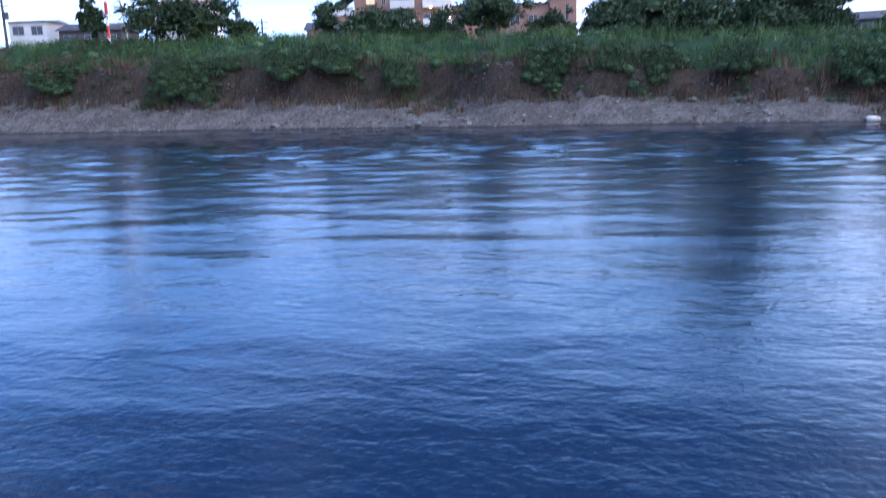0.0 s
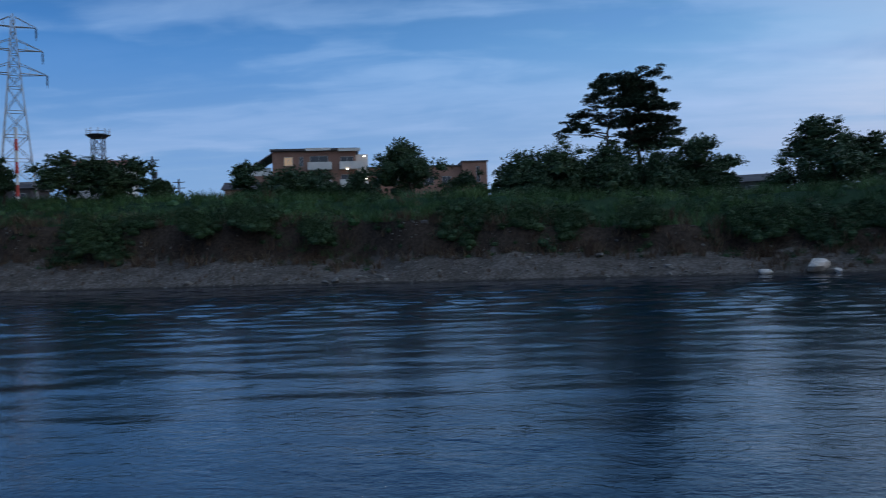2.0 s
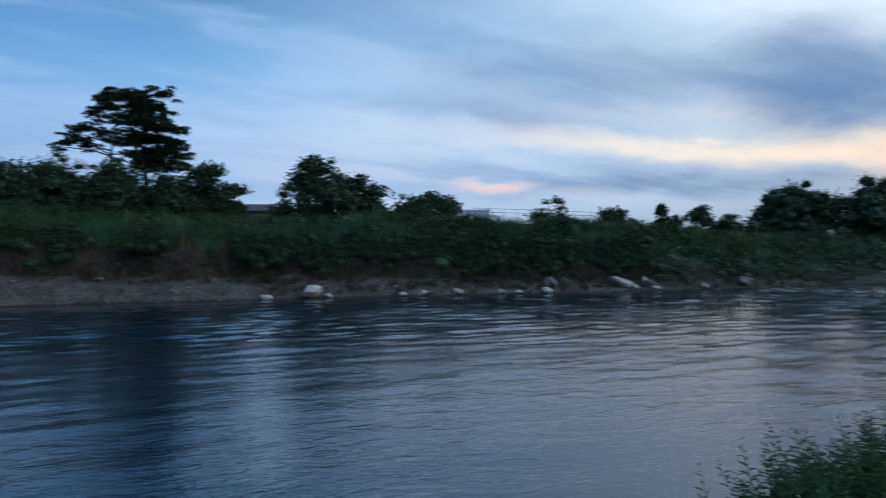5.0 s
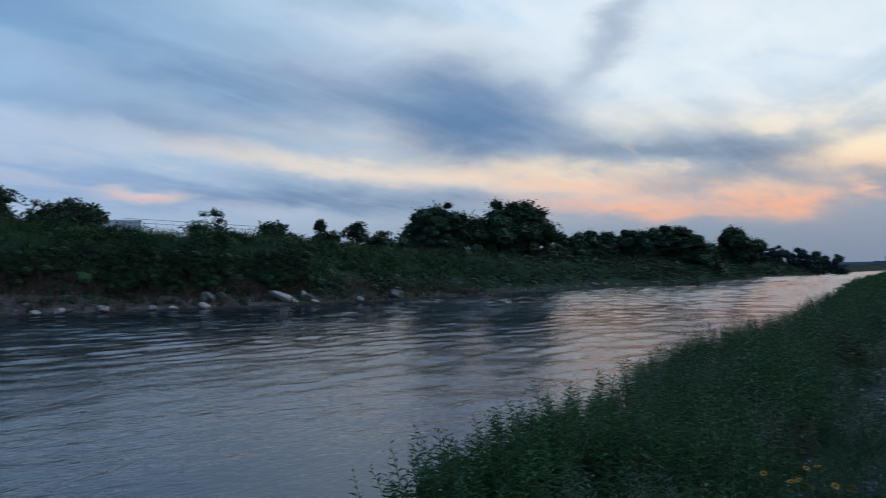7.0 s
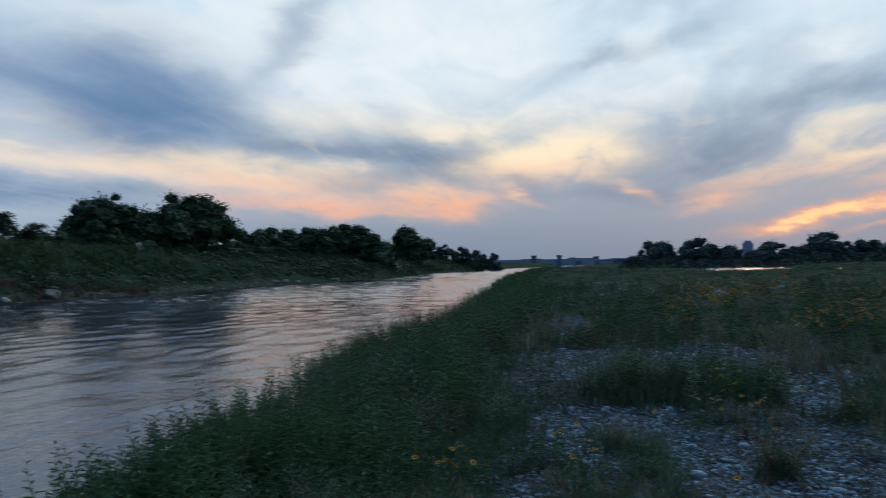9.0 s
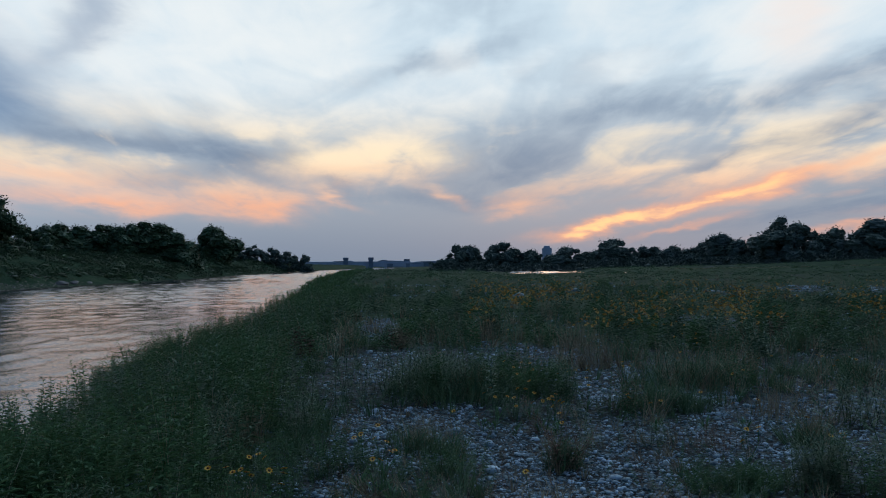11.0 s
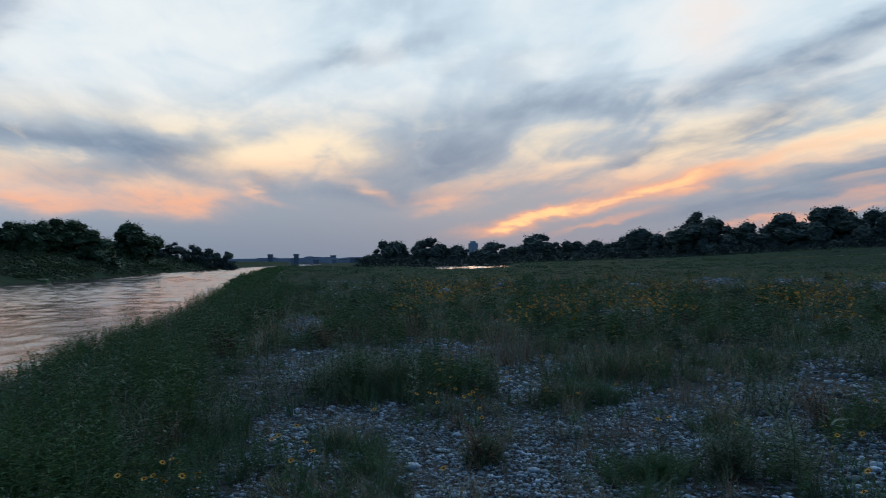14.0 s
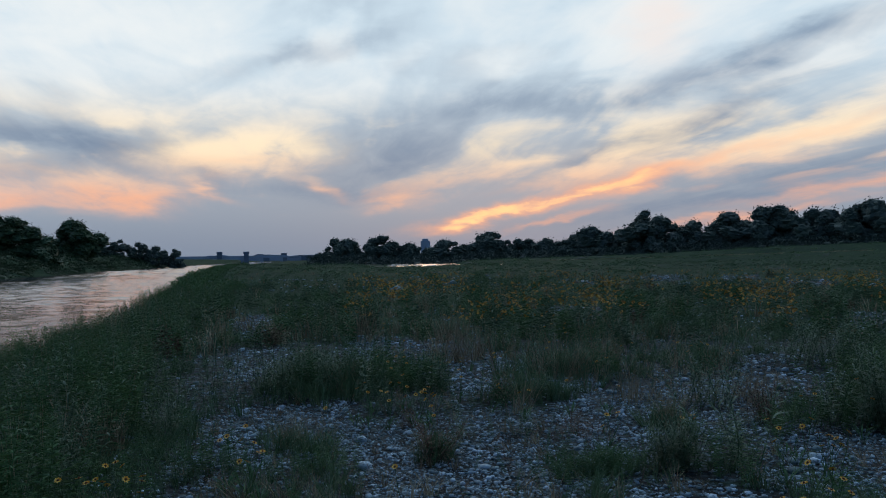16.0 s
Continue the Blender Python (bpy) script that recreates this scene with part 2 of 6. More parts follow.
# ================= materials =================
def surface(name, colours, scale=4.0, rough=0.8, bump=0.3, fine=25.0, island=0.0, spec=0.3, per_object=0.0, metal=0.0, depth=0.02, thin=0.0):
    """A rough natural surface: two scales of mottling over two or three colours, fine relief, and a shift of tone for each leaf or piece; thin: light that leaves let through."""
    m = bpy.data.materials.new(name)
    m.use_nodes = True
    n = Graph(m.node_tree)
    at = n.node("ShaderNodeTexCoord").outputs["Object"]
    big, small = n.noise(at, scale, 4.0, 0.6), n.noise(at, fine, 3.0, 0.6)
    col = n.mix(n.smooth(big, 0.35, 0.65), colours[0], colours[1])
    if len(colours) > 2:
        col = n.mix(n.smooth(small, 0.5, 0.72), col, colours[2])
    else:
        col = n.mix(n.math("MULTIPLY", small, 0.35), col, tuple(0.55 * c for c in colours[0]))
    if island:
        rnd = n.node("ShaderNodeNewGeometry").outputs["Random Per Island"]
        hsv = n.node("ShaderNodeHueSaturation")
        n.put(n.math("MULTIPLY_ADD", rnd, 0.05, 0.475), hsv.inputs[0])
        n.put(n.math("MULTIPLY_ADD", rnd, -0.3, 1.15), hsv.inputs[1])
        n.put(n.math("MULTIPLY_ADD", rnd, island * 2, 1.0 - island), hsv.inputs[2])
        n.put(col, hsv.inputs[4])
        col = hsv.outputs[0]
    if per_object:
        rnd = n.node("ShaderNodeObjectInfo").outputs["Random"]
        hsv = n.node("ShaderNodeHueSaturation")
        n.put(n.math("MULTIPLY_ADD", rnd, per_object * 2, 1.0 - per_object), hsv.inputs[2])
        n.put(col, hsv.inputs[4])
        col = hsv.outputs[0]
    b = n.node("ShaderNodeBsdfPrincipled")
    n.put(col, b.inputs["Base Color"])
    b.inputs["Roughness"].default_value = rough
    b.inputs["Metallic"].default_value = metal
    b.inputs["Specular IOR Level"].default_value = spec
    if bump:
        k = n.node("ShaderNodeBump")
        k.inputs["Strength"].default_value, k.inputs["Distance"].default_value = bump, depth
        n.put(small, k.inputs["Height"])
        n.put(k.outputs[0], b.inputs["Normal"])
    out = b.outputs[0]
    if thin:
        glow, both = n.node("ShaderNodeBsdfTranslucent"), n.node("ShaderNodeMixShader")
        n.put(n.mix(0.2, col, (0.14, 0.17, 0.06)), glow.inputs[0])
        both.inputs[0].default_value = thin
        n.put(b.outputs[0], both.inputs[1])
        n.put(glow.outputs[0], both.inputs[2])
        out = both.outputs[0]
    n.put(out, n.node("ShaderNodeOutputMaterial").inputs[0])
    return m


LEAF = surface("bank_leaves", ((0.039, 0.092, 0.05), (0.067, 0.126, 0.068), (0.11, 0.15, 0.09)), 0.6, 0.65, 0.0, 9.0, island=0.38, thin=0.22)
BANK_LEAF = surface("far_bank_leaves", ((0.016, 0.040, 0.013), (0.028, 0.060, 0.018), (0.045, 0.072, 0.024)), 0.5, 0.65, 0.0, 4.0, island=0.24)
HERB = surface("herb_leaves", ((0.042, 0.108, 0.044), (0.07, 0.146, 0.058), (0.12, 0.175, 0.085)), 0.9, 0.65, 0.0, 9.0, island=0.34, spec=0.1, thin=0.22)
GRASS = surface("green_grass", ((0.048, 0.11, 0.056), (0.078, 0.138, 0.068), (0.125, 0.155, 0.088)), 0.7, 0.6, 0.0, 9.0, island=0.45, spec=0.15, thin=0.22)
DRY = surface("dry_grass", ((0.24, 0.18, 0.11), (0.34, 0.27, 0.17), (0.19, 0.12, 0.07)), 0.7, 0.75, 0.0, 9.0, island=0.4)
BRIGHT_LEAF = surface("light_bank_leaves", ((0.030, 0.080, 0.022), (0.046, 0.102, 0.029), (0.068, 0.108, 0.038)), 0.4, 0.55, 0.0, 5.0, island=0.4)
BROWN = surface("dead_stalks", ((0.085, 0.05, 0.032), (0.14, 0.088, 0.055), (0.06, 0.038, 0.026)), 0.7, 0.8, 0.0, 9.0, island=0.4)
NEEDLE = surface("pine_needles", ((0.018, 0.036, 0.018), (0.03, 0.05, 0.024)), 0.5, 0.6, 0.0, 8.0, island=0.3)
CROWN = surface("tree_leaves", ((0.022, 0.048, 0.019), (0.037, 0.068, 0.026), (0.05, 0.076, 0.031)), 0.35, 0.55, 0.0, 6.0, island=0.35)
# far leaves: lifted and bluer, with the air's haze painted into the green
HAZED_LEAF = surface("far_leaves_with_haze", ((0.052, 0.078, 0.062), (0.074, 0.10, 0.078)), 0.1, 0.7, 0.0, 3.0, island=0.25)
BARK = surface("bark", ((0.05, 0.036, 0.027), (0.09, 0.065, 0.05)), 3.0, 0.9, 0.6, 14.0)
BANK_GRASS = surface("bank_grass", ((0.050, 0.115, 0.030), (0.078, 0.142, 0.040), (0.12, 0.142, 0.058)), 0.25, 0.6, 0.0, 2.0, island=0.4)
FAR_PETAL = surface("orange_flower_drift", ((0.55, 0.23, 0.015), (0.64, 0.32, 0.02)), 2.0, 0.6, 0.0, 9.0, island=0.3)
PETAL = surface("yellow_petals", ((0.62, 0.27, 0.012), (0.68, 0.34, 0.02)), 8.0, 0.55, 0.0, 30.0, island=0.15)
EYE = surface("dark_flower_centre", ((0.10, 0.03, 0.012), (0.16, 0.06, 0.015)), 30.0, 0.8, 0.3, 90.0)
STONE = surface("river_stones", ((0.14, 0.21, 0.242), (0.29, 0.40, 0.45), (0.062, 0.094, 0.108)), 5.0, 0.55, 0.3, 45.0, island=0.72, spec=0.2)
COBBLE = surface("river_cobble", ((0.14, 0.205, 0.235), (0.27, 0.37, 0.41), (0.07, 0.10, 0.115)), 5.0, 0.6, 0.3, 45.0, per_object=0.5, spec=0.2)
PALE = surface("pale_concrete_rubble", ((0.48, 0.41, 0.36), (0.66, 0.58, 0.52), (0.26, 0.21, 0.18)), 1.2, 0.85, 0.5, 8.0)
GREY_ROCK = surface("grey_rubble", ((0.15, 0.13, 0.118), (0.22, 0.198, 0.18), (0.095, 0.084, 0.075)), 1.2, 0.9, 0.5, 8.0)
TILE = surface("brown_tile_wall", ((0.25, 0.135, 0.10), (0.30, 0.165, 0.125), (0.20, 0.11, 0.08)), 0.4, 0.7, 0.2, 5.0)
PLASTER = surface("pale_plaster", ((0.62, 0.58, 0.55), (0.72, 0.68, 0.64)), 0.5, 0.85, 0.1, 6.0)
ROOF = surface("dark_roof", ((0.07, 0.06, 0.065), (0.11, 0.095, 0.095)), 0.8, 0.7, 0.2, 8.0)
RED_ROOF = surface("red_brown_roof", ((0.20, 0.07, 0.045), (0.27, 0.10, 0.06)), 0.8, 0.7, 0.2, 8.0)
GREY_ROOF = surface("grey_metal_roof", ((0.22, 0.22, 0.24), (0.30, 0.30, 0.33)), 0.6, 0.5, 0.1, 6.0)
STEEL = surface("galvanised_steel", ((0.34, 0.33, 0.34), (0.44, 0.43, 0.44)), 0.8, 0.55, 0.1, 9.0, metal=0.3)
DARK_STEEL = surface("dark_painted_steel", ((0.05, 0.05, 0.055), (0.08, 0.08, 0.085)), 0.8, 0.55, 0.1, 9.0)
RED_PAINT = surface("red_white_paint", ((0.5, 0.05, 0.04), (0.55, 0.08, 0.06)), 0.8, 0.6, 0.0, 9.0)
# no mist is modelled: the haze of distance is painted into both base colours
HAZE_TINT = surface("painted_haze", ((0.34, 0.39, 0.46), (0.41, 0.45, 0.52)), 0.02, 0.95, 0.0, 0.1)
HAZE_TINT_DARK = surface("painted_haze_dark", ((0.15, 0.185, 0.235), (0.18, 0.215, 0.26)), 0.02, 0.95, 0.0, 0.1)


def plain(name, colour, rough=0.3, glow=0.0, metal=0.0):
    m = bpy.data.materials.new(name)
    m.use_nodes = True
    b = m.node_tree.nodes["Principled BSDF"]
    b.inputs["Base Color"].default_value, b.inputs["Roughness"].default_value = (*colour, 1.0), rough
    b.inputs["Metallic"].default_value = metal
    if glow:
        b.inputs["Emission Color"].default_value, b.inputs["Emission Strength"].default_value = (*colour, 1.0), glow
    return m


WINDOW = plain("window_glass", (0.03, 0.035, 0.045), 0.08)
LIT_WINDOW = plain("lit_window", (0.7, 0.45, 0.25), 0.3, 0.2)
LAMP_GLOW = plain("lamp_glow", (1.0, 0.78, 0.5), 0.3, 14.0)


def ground_material():
    """Gravel, green soil and bare earth, blended by how the ground is covered there."""
    m = bpy.data.materials.new("ground")
    m.use_nodes = True
    n = Graph(m.node_tree)
    at = n.node("ShaderNodeTexCoord").outputs["Object"]
    cov = n.node("ShaderNodeAttribute")
    cov.attribute_name = "cover"
    sp = n.node("ShaderNodeSeparateColor")
    n.put(cov.outputs["Color"], sp.inputs[0])
    cells = n.node("ShaderNodeTexVoronoi")
    n.put(at, cells.inputs["Vector"])
    cells.inputs["Scale"].default_value = 13.0
    pebble = n.node("ShaderNodeSeparateColor")
    n.put(cells.outputs["Color"], pebble.inputs[0])
    big, mid, small = n.noise(at, 0.5, 5.0), n.noise(at, 4.0, 4.0), n.noise(at, 40.0, 3.0)
    gravel = n.mix(pebble.outputs[0], (0.034, 0.05, 0.057), (0.115, 0.157, 0.17))
    gravel = n.mix(n.smooth(cells.outputs["Distance"], 0.25, 0.6), gravel, (0.03, 0.029, 0.028))
    gravel = n.mix(n.math("MULTIPLY", n.smooth(mid, 0.45, 0.7), 0.5), gravel, (0.11, 0.115, 0.105))
    gravel = n.mix(sp.outputs[1], gravel, n.mix(n.smooth(big, 0.42, 0.62), n.mix(n.smooth(mid, 0.4, 0.65), (0.07, 0.058, 0.05), (0.115, 0.096, 0.084)), n.mix(n.smooth(mid, 0.4, 0.65), (0.105, 0.086, 0.074), (0.165, 0.138, 0.124))))
    green = n.mix(n.smooth(big, 0.4, 0.6), (0.018, 0.042, 0.022), (0.028, 0.054, 0.028))
    green = n.mix(n.smooth(mid, 0.5, 0.75), green, (0.034, 0.05, 0.032))
    green = n.mix(n.smooth(n.noise(at, 0.035, 4.0, 0.6, 0.5), 0.5, 0.6), green, (0.02, 0.042, 0.025))
    earth = n.mix(n.smooth(mid, 0.35, 0.65), (0.032, 0.024, 0.019), (0.068, 0.048, 0.037))
    earth = n.mix(n.smooth(small, 0.5, 0.75), earth, (0.06, 0.04, 0.03))
    col = n.mix(n.smooth(n.math("ADD", sp.outputs[0], n.math("MULTIPLY_ADD", mid, 0.5, -0.25)), 0.4, 0.6), green, gravel)
    col = n.mix(n.smooth(n.math("ADD", sp.outputs[2], n.math("MULTIPLY_ADD", mid, 0.5, -0.25)), 0.4, 0.6), col, earth)
    level = n.node("ShaderNodeSeparateXYZ")
    n.put(at, level.inputs[0])
    wet = n.smooth(n.math("ADD", level.outputs[2], n.math("MULTIPLY_ADD", mid, 0.2, -0.1)), 0.03, 0.22, 0.75, 0.0)
    col = n.mix(wet, col, (0.022, 0.02, 0.018))
    b = n.node("ShaderNodeBsdfPrincipled")
    n.put(col, b.inputs["Base Color"])
    b.inputs["Roughness"].default_value = 0.9
    b.inputs["Specular IOR Level"].default_value = 0.03
    k = n.node("ShaderNodeBump")
    k.inputs["Strength"].default_value, k.inputs["Distance"].default_value = 0.7, 0.04
    n.put(n.math("ADD", small, n.math("MULTIPLY", cells.outputs["Distance"], -0.8)), k.inputs["Height"])
    n.put(k.outputs[0], b.inputs["Normal"])
    n.put(b.outputs[0], n.node("ShaderNodeOutputMaterial").inputs[0])
    return m


def water_material():
    """Running river water: ripples of three sizes, drawn out across the current."""
    m = bpy.data.materials.new("river_water")
    m.use_nodes = True
    n = Graph(m.node_tree)
    at = n.node("ShaderNodeTexCoord").outputs["Object"]
    sp = n.node("ShaderNodeSeparateXYZ")
    n.put(at, sp.inputs[0])
    turn = radians(-16.0)
    u = n.math("ADD", n.math("MULTIPLY", sp.outputs[0], math.cos(turn)), n.math("MULTIPLY", sp.outputs[1], math.sin(turn)))
    v = n.math("SUBTRACT", n.math("MULTIPLY", sp.outputs[1], math.cos(turn)), n.math("MULTIPLY", sp.outputs[0], math.sin(turn)))
    fine = n.noise(n.vec(u, n.math("MULTIPLY", v, 1.25)), 8.5, 3.0, 0.55, 0.8)
    mid = n.noise(n.vec(n.math("MULTIPLY", u, 0.55), v), 3.0, 2.0, 0.5, 0.7)
    long = n.noise(n.vec(n.math("MULTIPLY", u, 0.55), v), 0.5, 2.0, 0.5, 0.4)
    calm = n.smooth(n.noise(n.vec(n.math("MULTIPLY", u, 0.3), v), 0.08, 3.0), 0.35, 0.65, 0.48, 0.85)
    height = n.math("ADD", n.math("MULTIPLY", fine, 0.009), n.math("ADD", n.math("MULTIPLY", mid, 0.020), n.math("MULTIPLY", long, 0.03)))
    b = n.node("ShaderNodeBsdfPrincipled")
    b.inputs["Base Color"].default_value = (0.002, 0.013, 0.027, 1.0)
    n.put(n.smooth(u, 10.0, 70.0, 0.015, 0.08), b.inputs["Roughness"])
    b.inputs["IOR"].default_value = 1.49
    k = n.node("ShaderNodeBump")
    k.inputs["Distance"].default_value = 1.0
    n.put(calm, k.inputs["Strength"])
    n.put(height, k.inputs["Height"])
    n.put(k.outputs[0], b.inputs["Normal"])
    n.put(b.outputs[0], n.node("ShaderNodeOutputMaterial").inputs[0])
    return m


# ================= helpers for meshes =================
def mesh_from(name, verts, faces, material, smooth=False):
    """A mesh out of arrays: verts (n, 3), faces (m, 3 or 4)."""
    verts, faces = np.asarray(verts, np.float32), np.asarray(faces, np.int32)
    k = faces.shape[1]
    me = bpy.data.meshes.new(name)
    me.vertices.add(len(verts))
    me.vertices.foreach_set("co", verts.ravel())
    me.loops.add(faces.size)
    me.loops.foreach_set("vertex_index", faces.ravel())
    me.polygons.add(len(faces))
    me.polygons.foreach_set("loop_start", np.arange(0, faces.size, k, dtype=np.int32))
    me.polygons.foreach_set("use_smooth", np.full(len(faces), smooth))
    me.update(calc_edges=True)
    me.validate()
    me.materials.append(material)
    return me


def part_mesh(name, me, parent=None, label=""):
    ob = new(name, me)
    ob.parent = parent
    return tagged(ob, label)


def part(name, bm, material, parent=None, label=""):
    me = bpy.data.meshes.new(name)
    bm.to_mesh(me)
    bm.free()
    me.materials.append(material)
    return part_mesh(name, me, parent, label)


def thing(name, place, label, category, group="", kind="", turn=0.0):
    ob = new(name)
    ob.empty_display_size = 0.1
    ob.matrix_world = pose(*place, 0, 0, turn)
    return tagged(ob, label, category, group, kind)


def box(bm, x0, x1, y0, y1, z0, z1, bevel=0.0):
    made = bmesh.ops.create_cube(bm, size=1.0)["verts"]
    bmesh.ops.scale(bm, vec=(x1 - x0, y1 - y0, z1 - z0), verts=made)
    bmesh.ops.translate(bm, vec=((x0 + x1) / 2, (y0 + y1) / 2, (z0 + z1) / 2), verts=made)
    if bevel:
        edges = list({e for v in made for e in v.link_edges})
        bmesh.ops.bevel(bm, geom=edges, offset=bevel, segments=1, affect="EDGES")
    return bm


def boxed(*a, bevel=0.0):
    return box(bmesh.new(), *a, bevel=bevel)


def rod(bm, a, b, r0, r1=None, sides=5):
    """A tapered bar from a to b."""
    a, b = Vector(a), Vector(b)
    r1 = r0 if r1 is None else r1
    q = (b - a).to_track_quat("Z", "Y")
    rings = []
    for p, r in ((a, r0), (b, r1)):
        rings.append([bm.verts.new(p + q @ Vector((r * math.cos(i * math.tau / sides), r * math.sin(i * math.tau / sides), 0))) for i in range(sides)])
    for i in range(sides):
        bm.faces.new((rings[0][i], rings[0][(i + 1) % sides], rings[1][(i + 1) % sides], rings[1][i]))
    bm.faces.new(rings[1])
    bm.faces.new(rings[0][::-1])
    return bm


def lattice(x, y, seed=0):
    """Random values on a square lattice, for smooth() noise below."""
    h = np.sin(x * 127.1 + y * 311.7 + seed * 74.7) * 43758.5453
    return h - np.floor(h)


def ripple(x, y, size, seed=0):
    """Smooth value noise of about that size in metres, from 0 to 1."""
    x, y = np.asarray(x, float) / size, np.asarray(y, float) / size
    ix, iy = np.floor(x), np.floor(y)
    fx, fy = x - ix, y - iy
    fx, fy = fx * fx * (3 - 2 * fx), fy * fy * (3 - 2 * fy)
    a, b = lattice(ix, iy, seed), lattice(ix + 1, iy, seed)
    c, d = lattice(ix, iy + 1, seed), lattice(ix + 1, iy + 1, seed)
    return (a * (1 - fx) + b * fx) * (1 - fy) + (c * (1 - fx) + d * fx) * fy


def step(v, lo, hi):
    t = np.clip((np.asarray(v, float) - lo) / (hi - lo), 0, 1)
    return t * t * (3 - 2 * t)


# ================= plan of the ground =================
WATER = 0.0
# far shore of the river, x and y, upstream to downstream
FAR_SHORE = np.array([(-600, 330), (-160, 122), (-44, 75), (-17, 66), (2, 58.5), (18, 52.5), (30, 47.0), (42, 40.0), (51, 35.0), (62, 30.5), (80, 27.5),
                      (100, 23.5), (130, 18.0), (160, 12.5), (250, 0.0), (380, -24.0), (700, -86.0), (1400, -230.0), (4500, -900.0)], float)
# edge of the near gravel bar
BAR_EDGE = np.array([(-600, 190), (-160, 50), (-40, 10), (-12, 3.4), (0, 2.2), (5, 2.1), (12, 1.75), (19, 0.7), (36, -1.7), (78, -5.4), (200, -22.0), (330, -46.0),
                     (480, -82), (700, -122.0), (1400, -280.0), (4500, -1000.0)], float)


def curve_y(line, x):
    return np.interp(x, line[:, 0], line[:, 1])


def off_line(line, x, y):
    """Distance from the line, positive on its +y side."""
    yy = curve_y(line, x)
    slope = (curve_y(line, x + 3) - curve_y(line, x - 3)) / 6
    return (y - yy) / np.sqrt(1 + slope * slope)


BX = [-60, -20, 0, 12, 27, 32, 50, 75, 120, 400]
BEACH_TOP = [2.9, 2.4, 1.9, 2.1, 1.5, 1.6, 1.1, 0.8, 0.7, 0.6]
SCARP_TOP = [6.6, 5.6, 5.2, 4.2, 3.5, 3.2, 2.3, 1.7, 1.5, 1.4]
BANK_TOP = [9.7, 8.5, 7.6, 7.0, 6.4, 6.3, 6.1, 4.8, 4.2, 4.0]


# bare stretches of the bar: bearing, distance, half angle, half depth, bareness
OPEN_GRAVEL = [(113.5, 5.4, 8.5, 2.6, 1.3), (116.0, 10.2, 3.6, 1.9, 1.5), (125.5, 7.4, 4.8, 1.8, 1.6), (131.5, 8.6, 3.8, 1.6, 1.5), (136.2, 10.4, 3.0, 1.8, 1.6),
               (139.5, 6.4, 5.5, 1.2, 1.5), (132.0, 4.5, 7.0, 0.8, 1.3), (98.9, 18.8, 1.5, 3.2, 1.3), (99.2, 12.0, 2.6, 1.5, 1.3), (97.6, 10.4, 1.8, 0.9, 1.1)]
THIN_COVER = [(109.5, 12.8, 4.5, 2.0, 1.3), (99.0, 6.8, 6.5, 1.5, 1.05), (95.0, 5.6, 4.5, 0.9, 0.85), (143.0, 18.5, 3.0, 3.4, 1.2), (128.9, 53, 1.8, 8.0, 1.2), (133.6, 52, 1.5, 8.0, 1.2),
              (138.0, 44, 2.0, 6.0, 1.0), (104.0, 7.4, 3.0, 1.4, 1.15), (122.0, 9.4, 2.4, 1.2, 1.2)]


def gravel_share(x, y):
    """How bare of plants the bar is: 1 on open gravel, 0 under herbs."""
    r, a = np.hypot(x, y + 0.2), np.degrees(np.arctan2(x, y + 0.2)) % 360
    bare = np.zeros(np.shape(x))
    for ba, br, wa, wr, k in OPEN_GRAVEL + THIN_COVER:
        bare = np.maximum(bare, k * np.exp(-np.abs((a - ba) / wa) ** 3 - np.abs((r - br) / wr) ** 3))
    rest = np.exp(-((r / 7.0) ** 6)) * step(a, 150, 165)
    n = ripple(x, y, 1.3, 3) * 0.55 + ripple(x, y, 0.5, 4) * 0.45
    far = step(ripple(x, y, 6.0, 8), 0.72, 0.84) * 0.6 * step(r, 14, 22)
    v = np.maximum(np.maximum(bare, rest * 0.8), far) - 1.25 * (n - 0.22)
    edge = step(-off_line(BAR_EDGE, x, y), 1.9, 3.0)
    return np.clip(v * 1.7, 0, 1) * edge


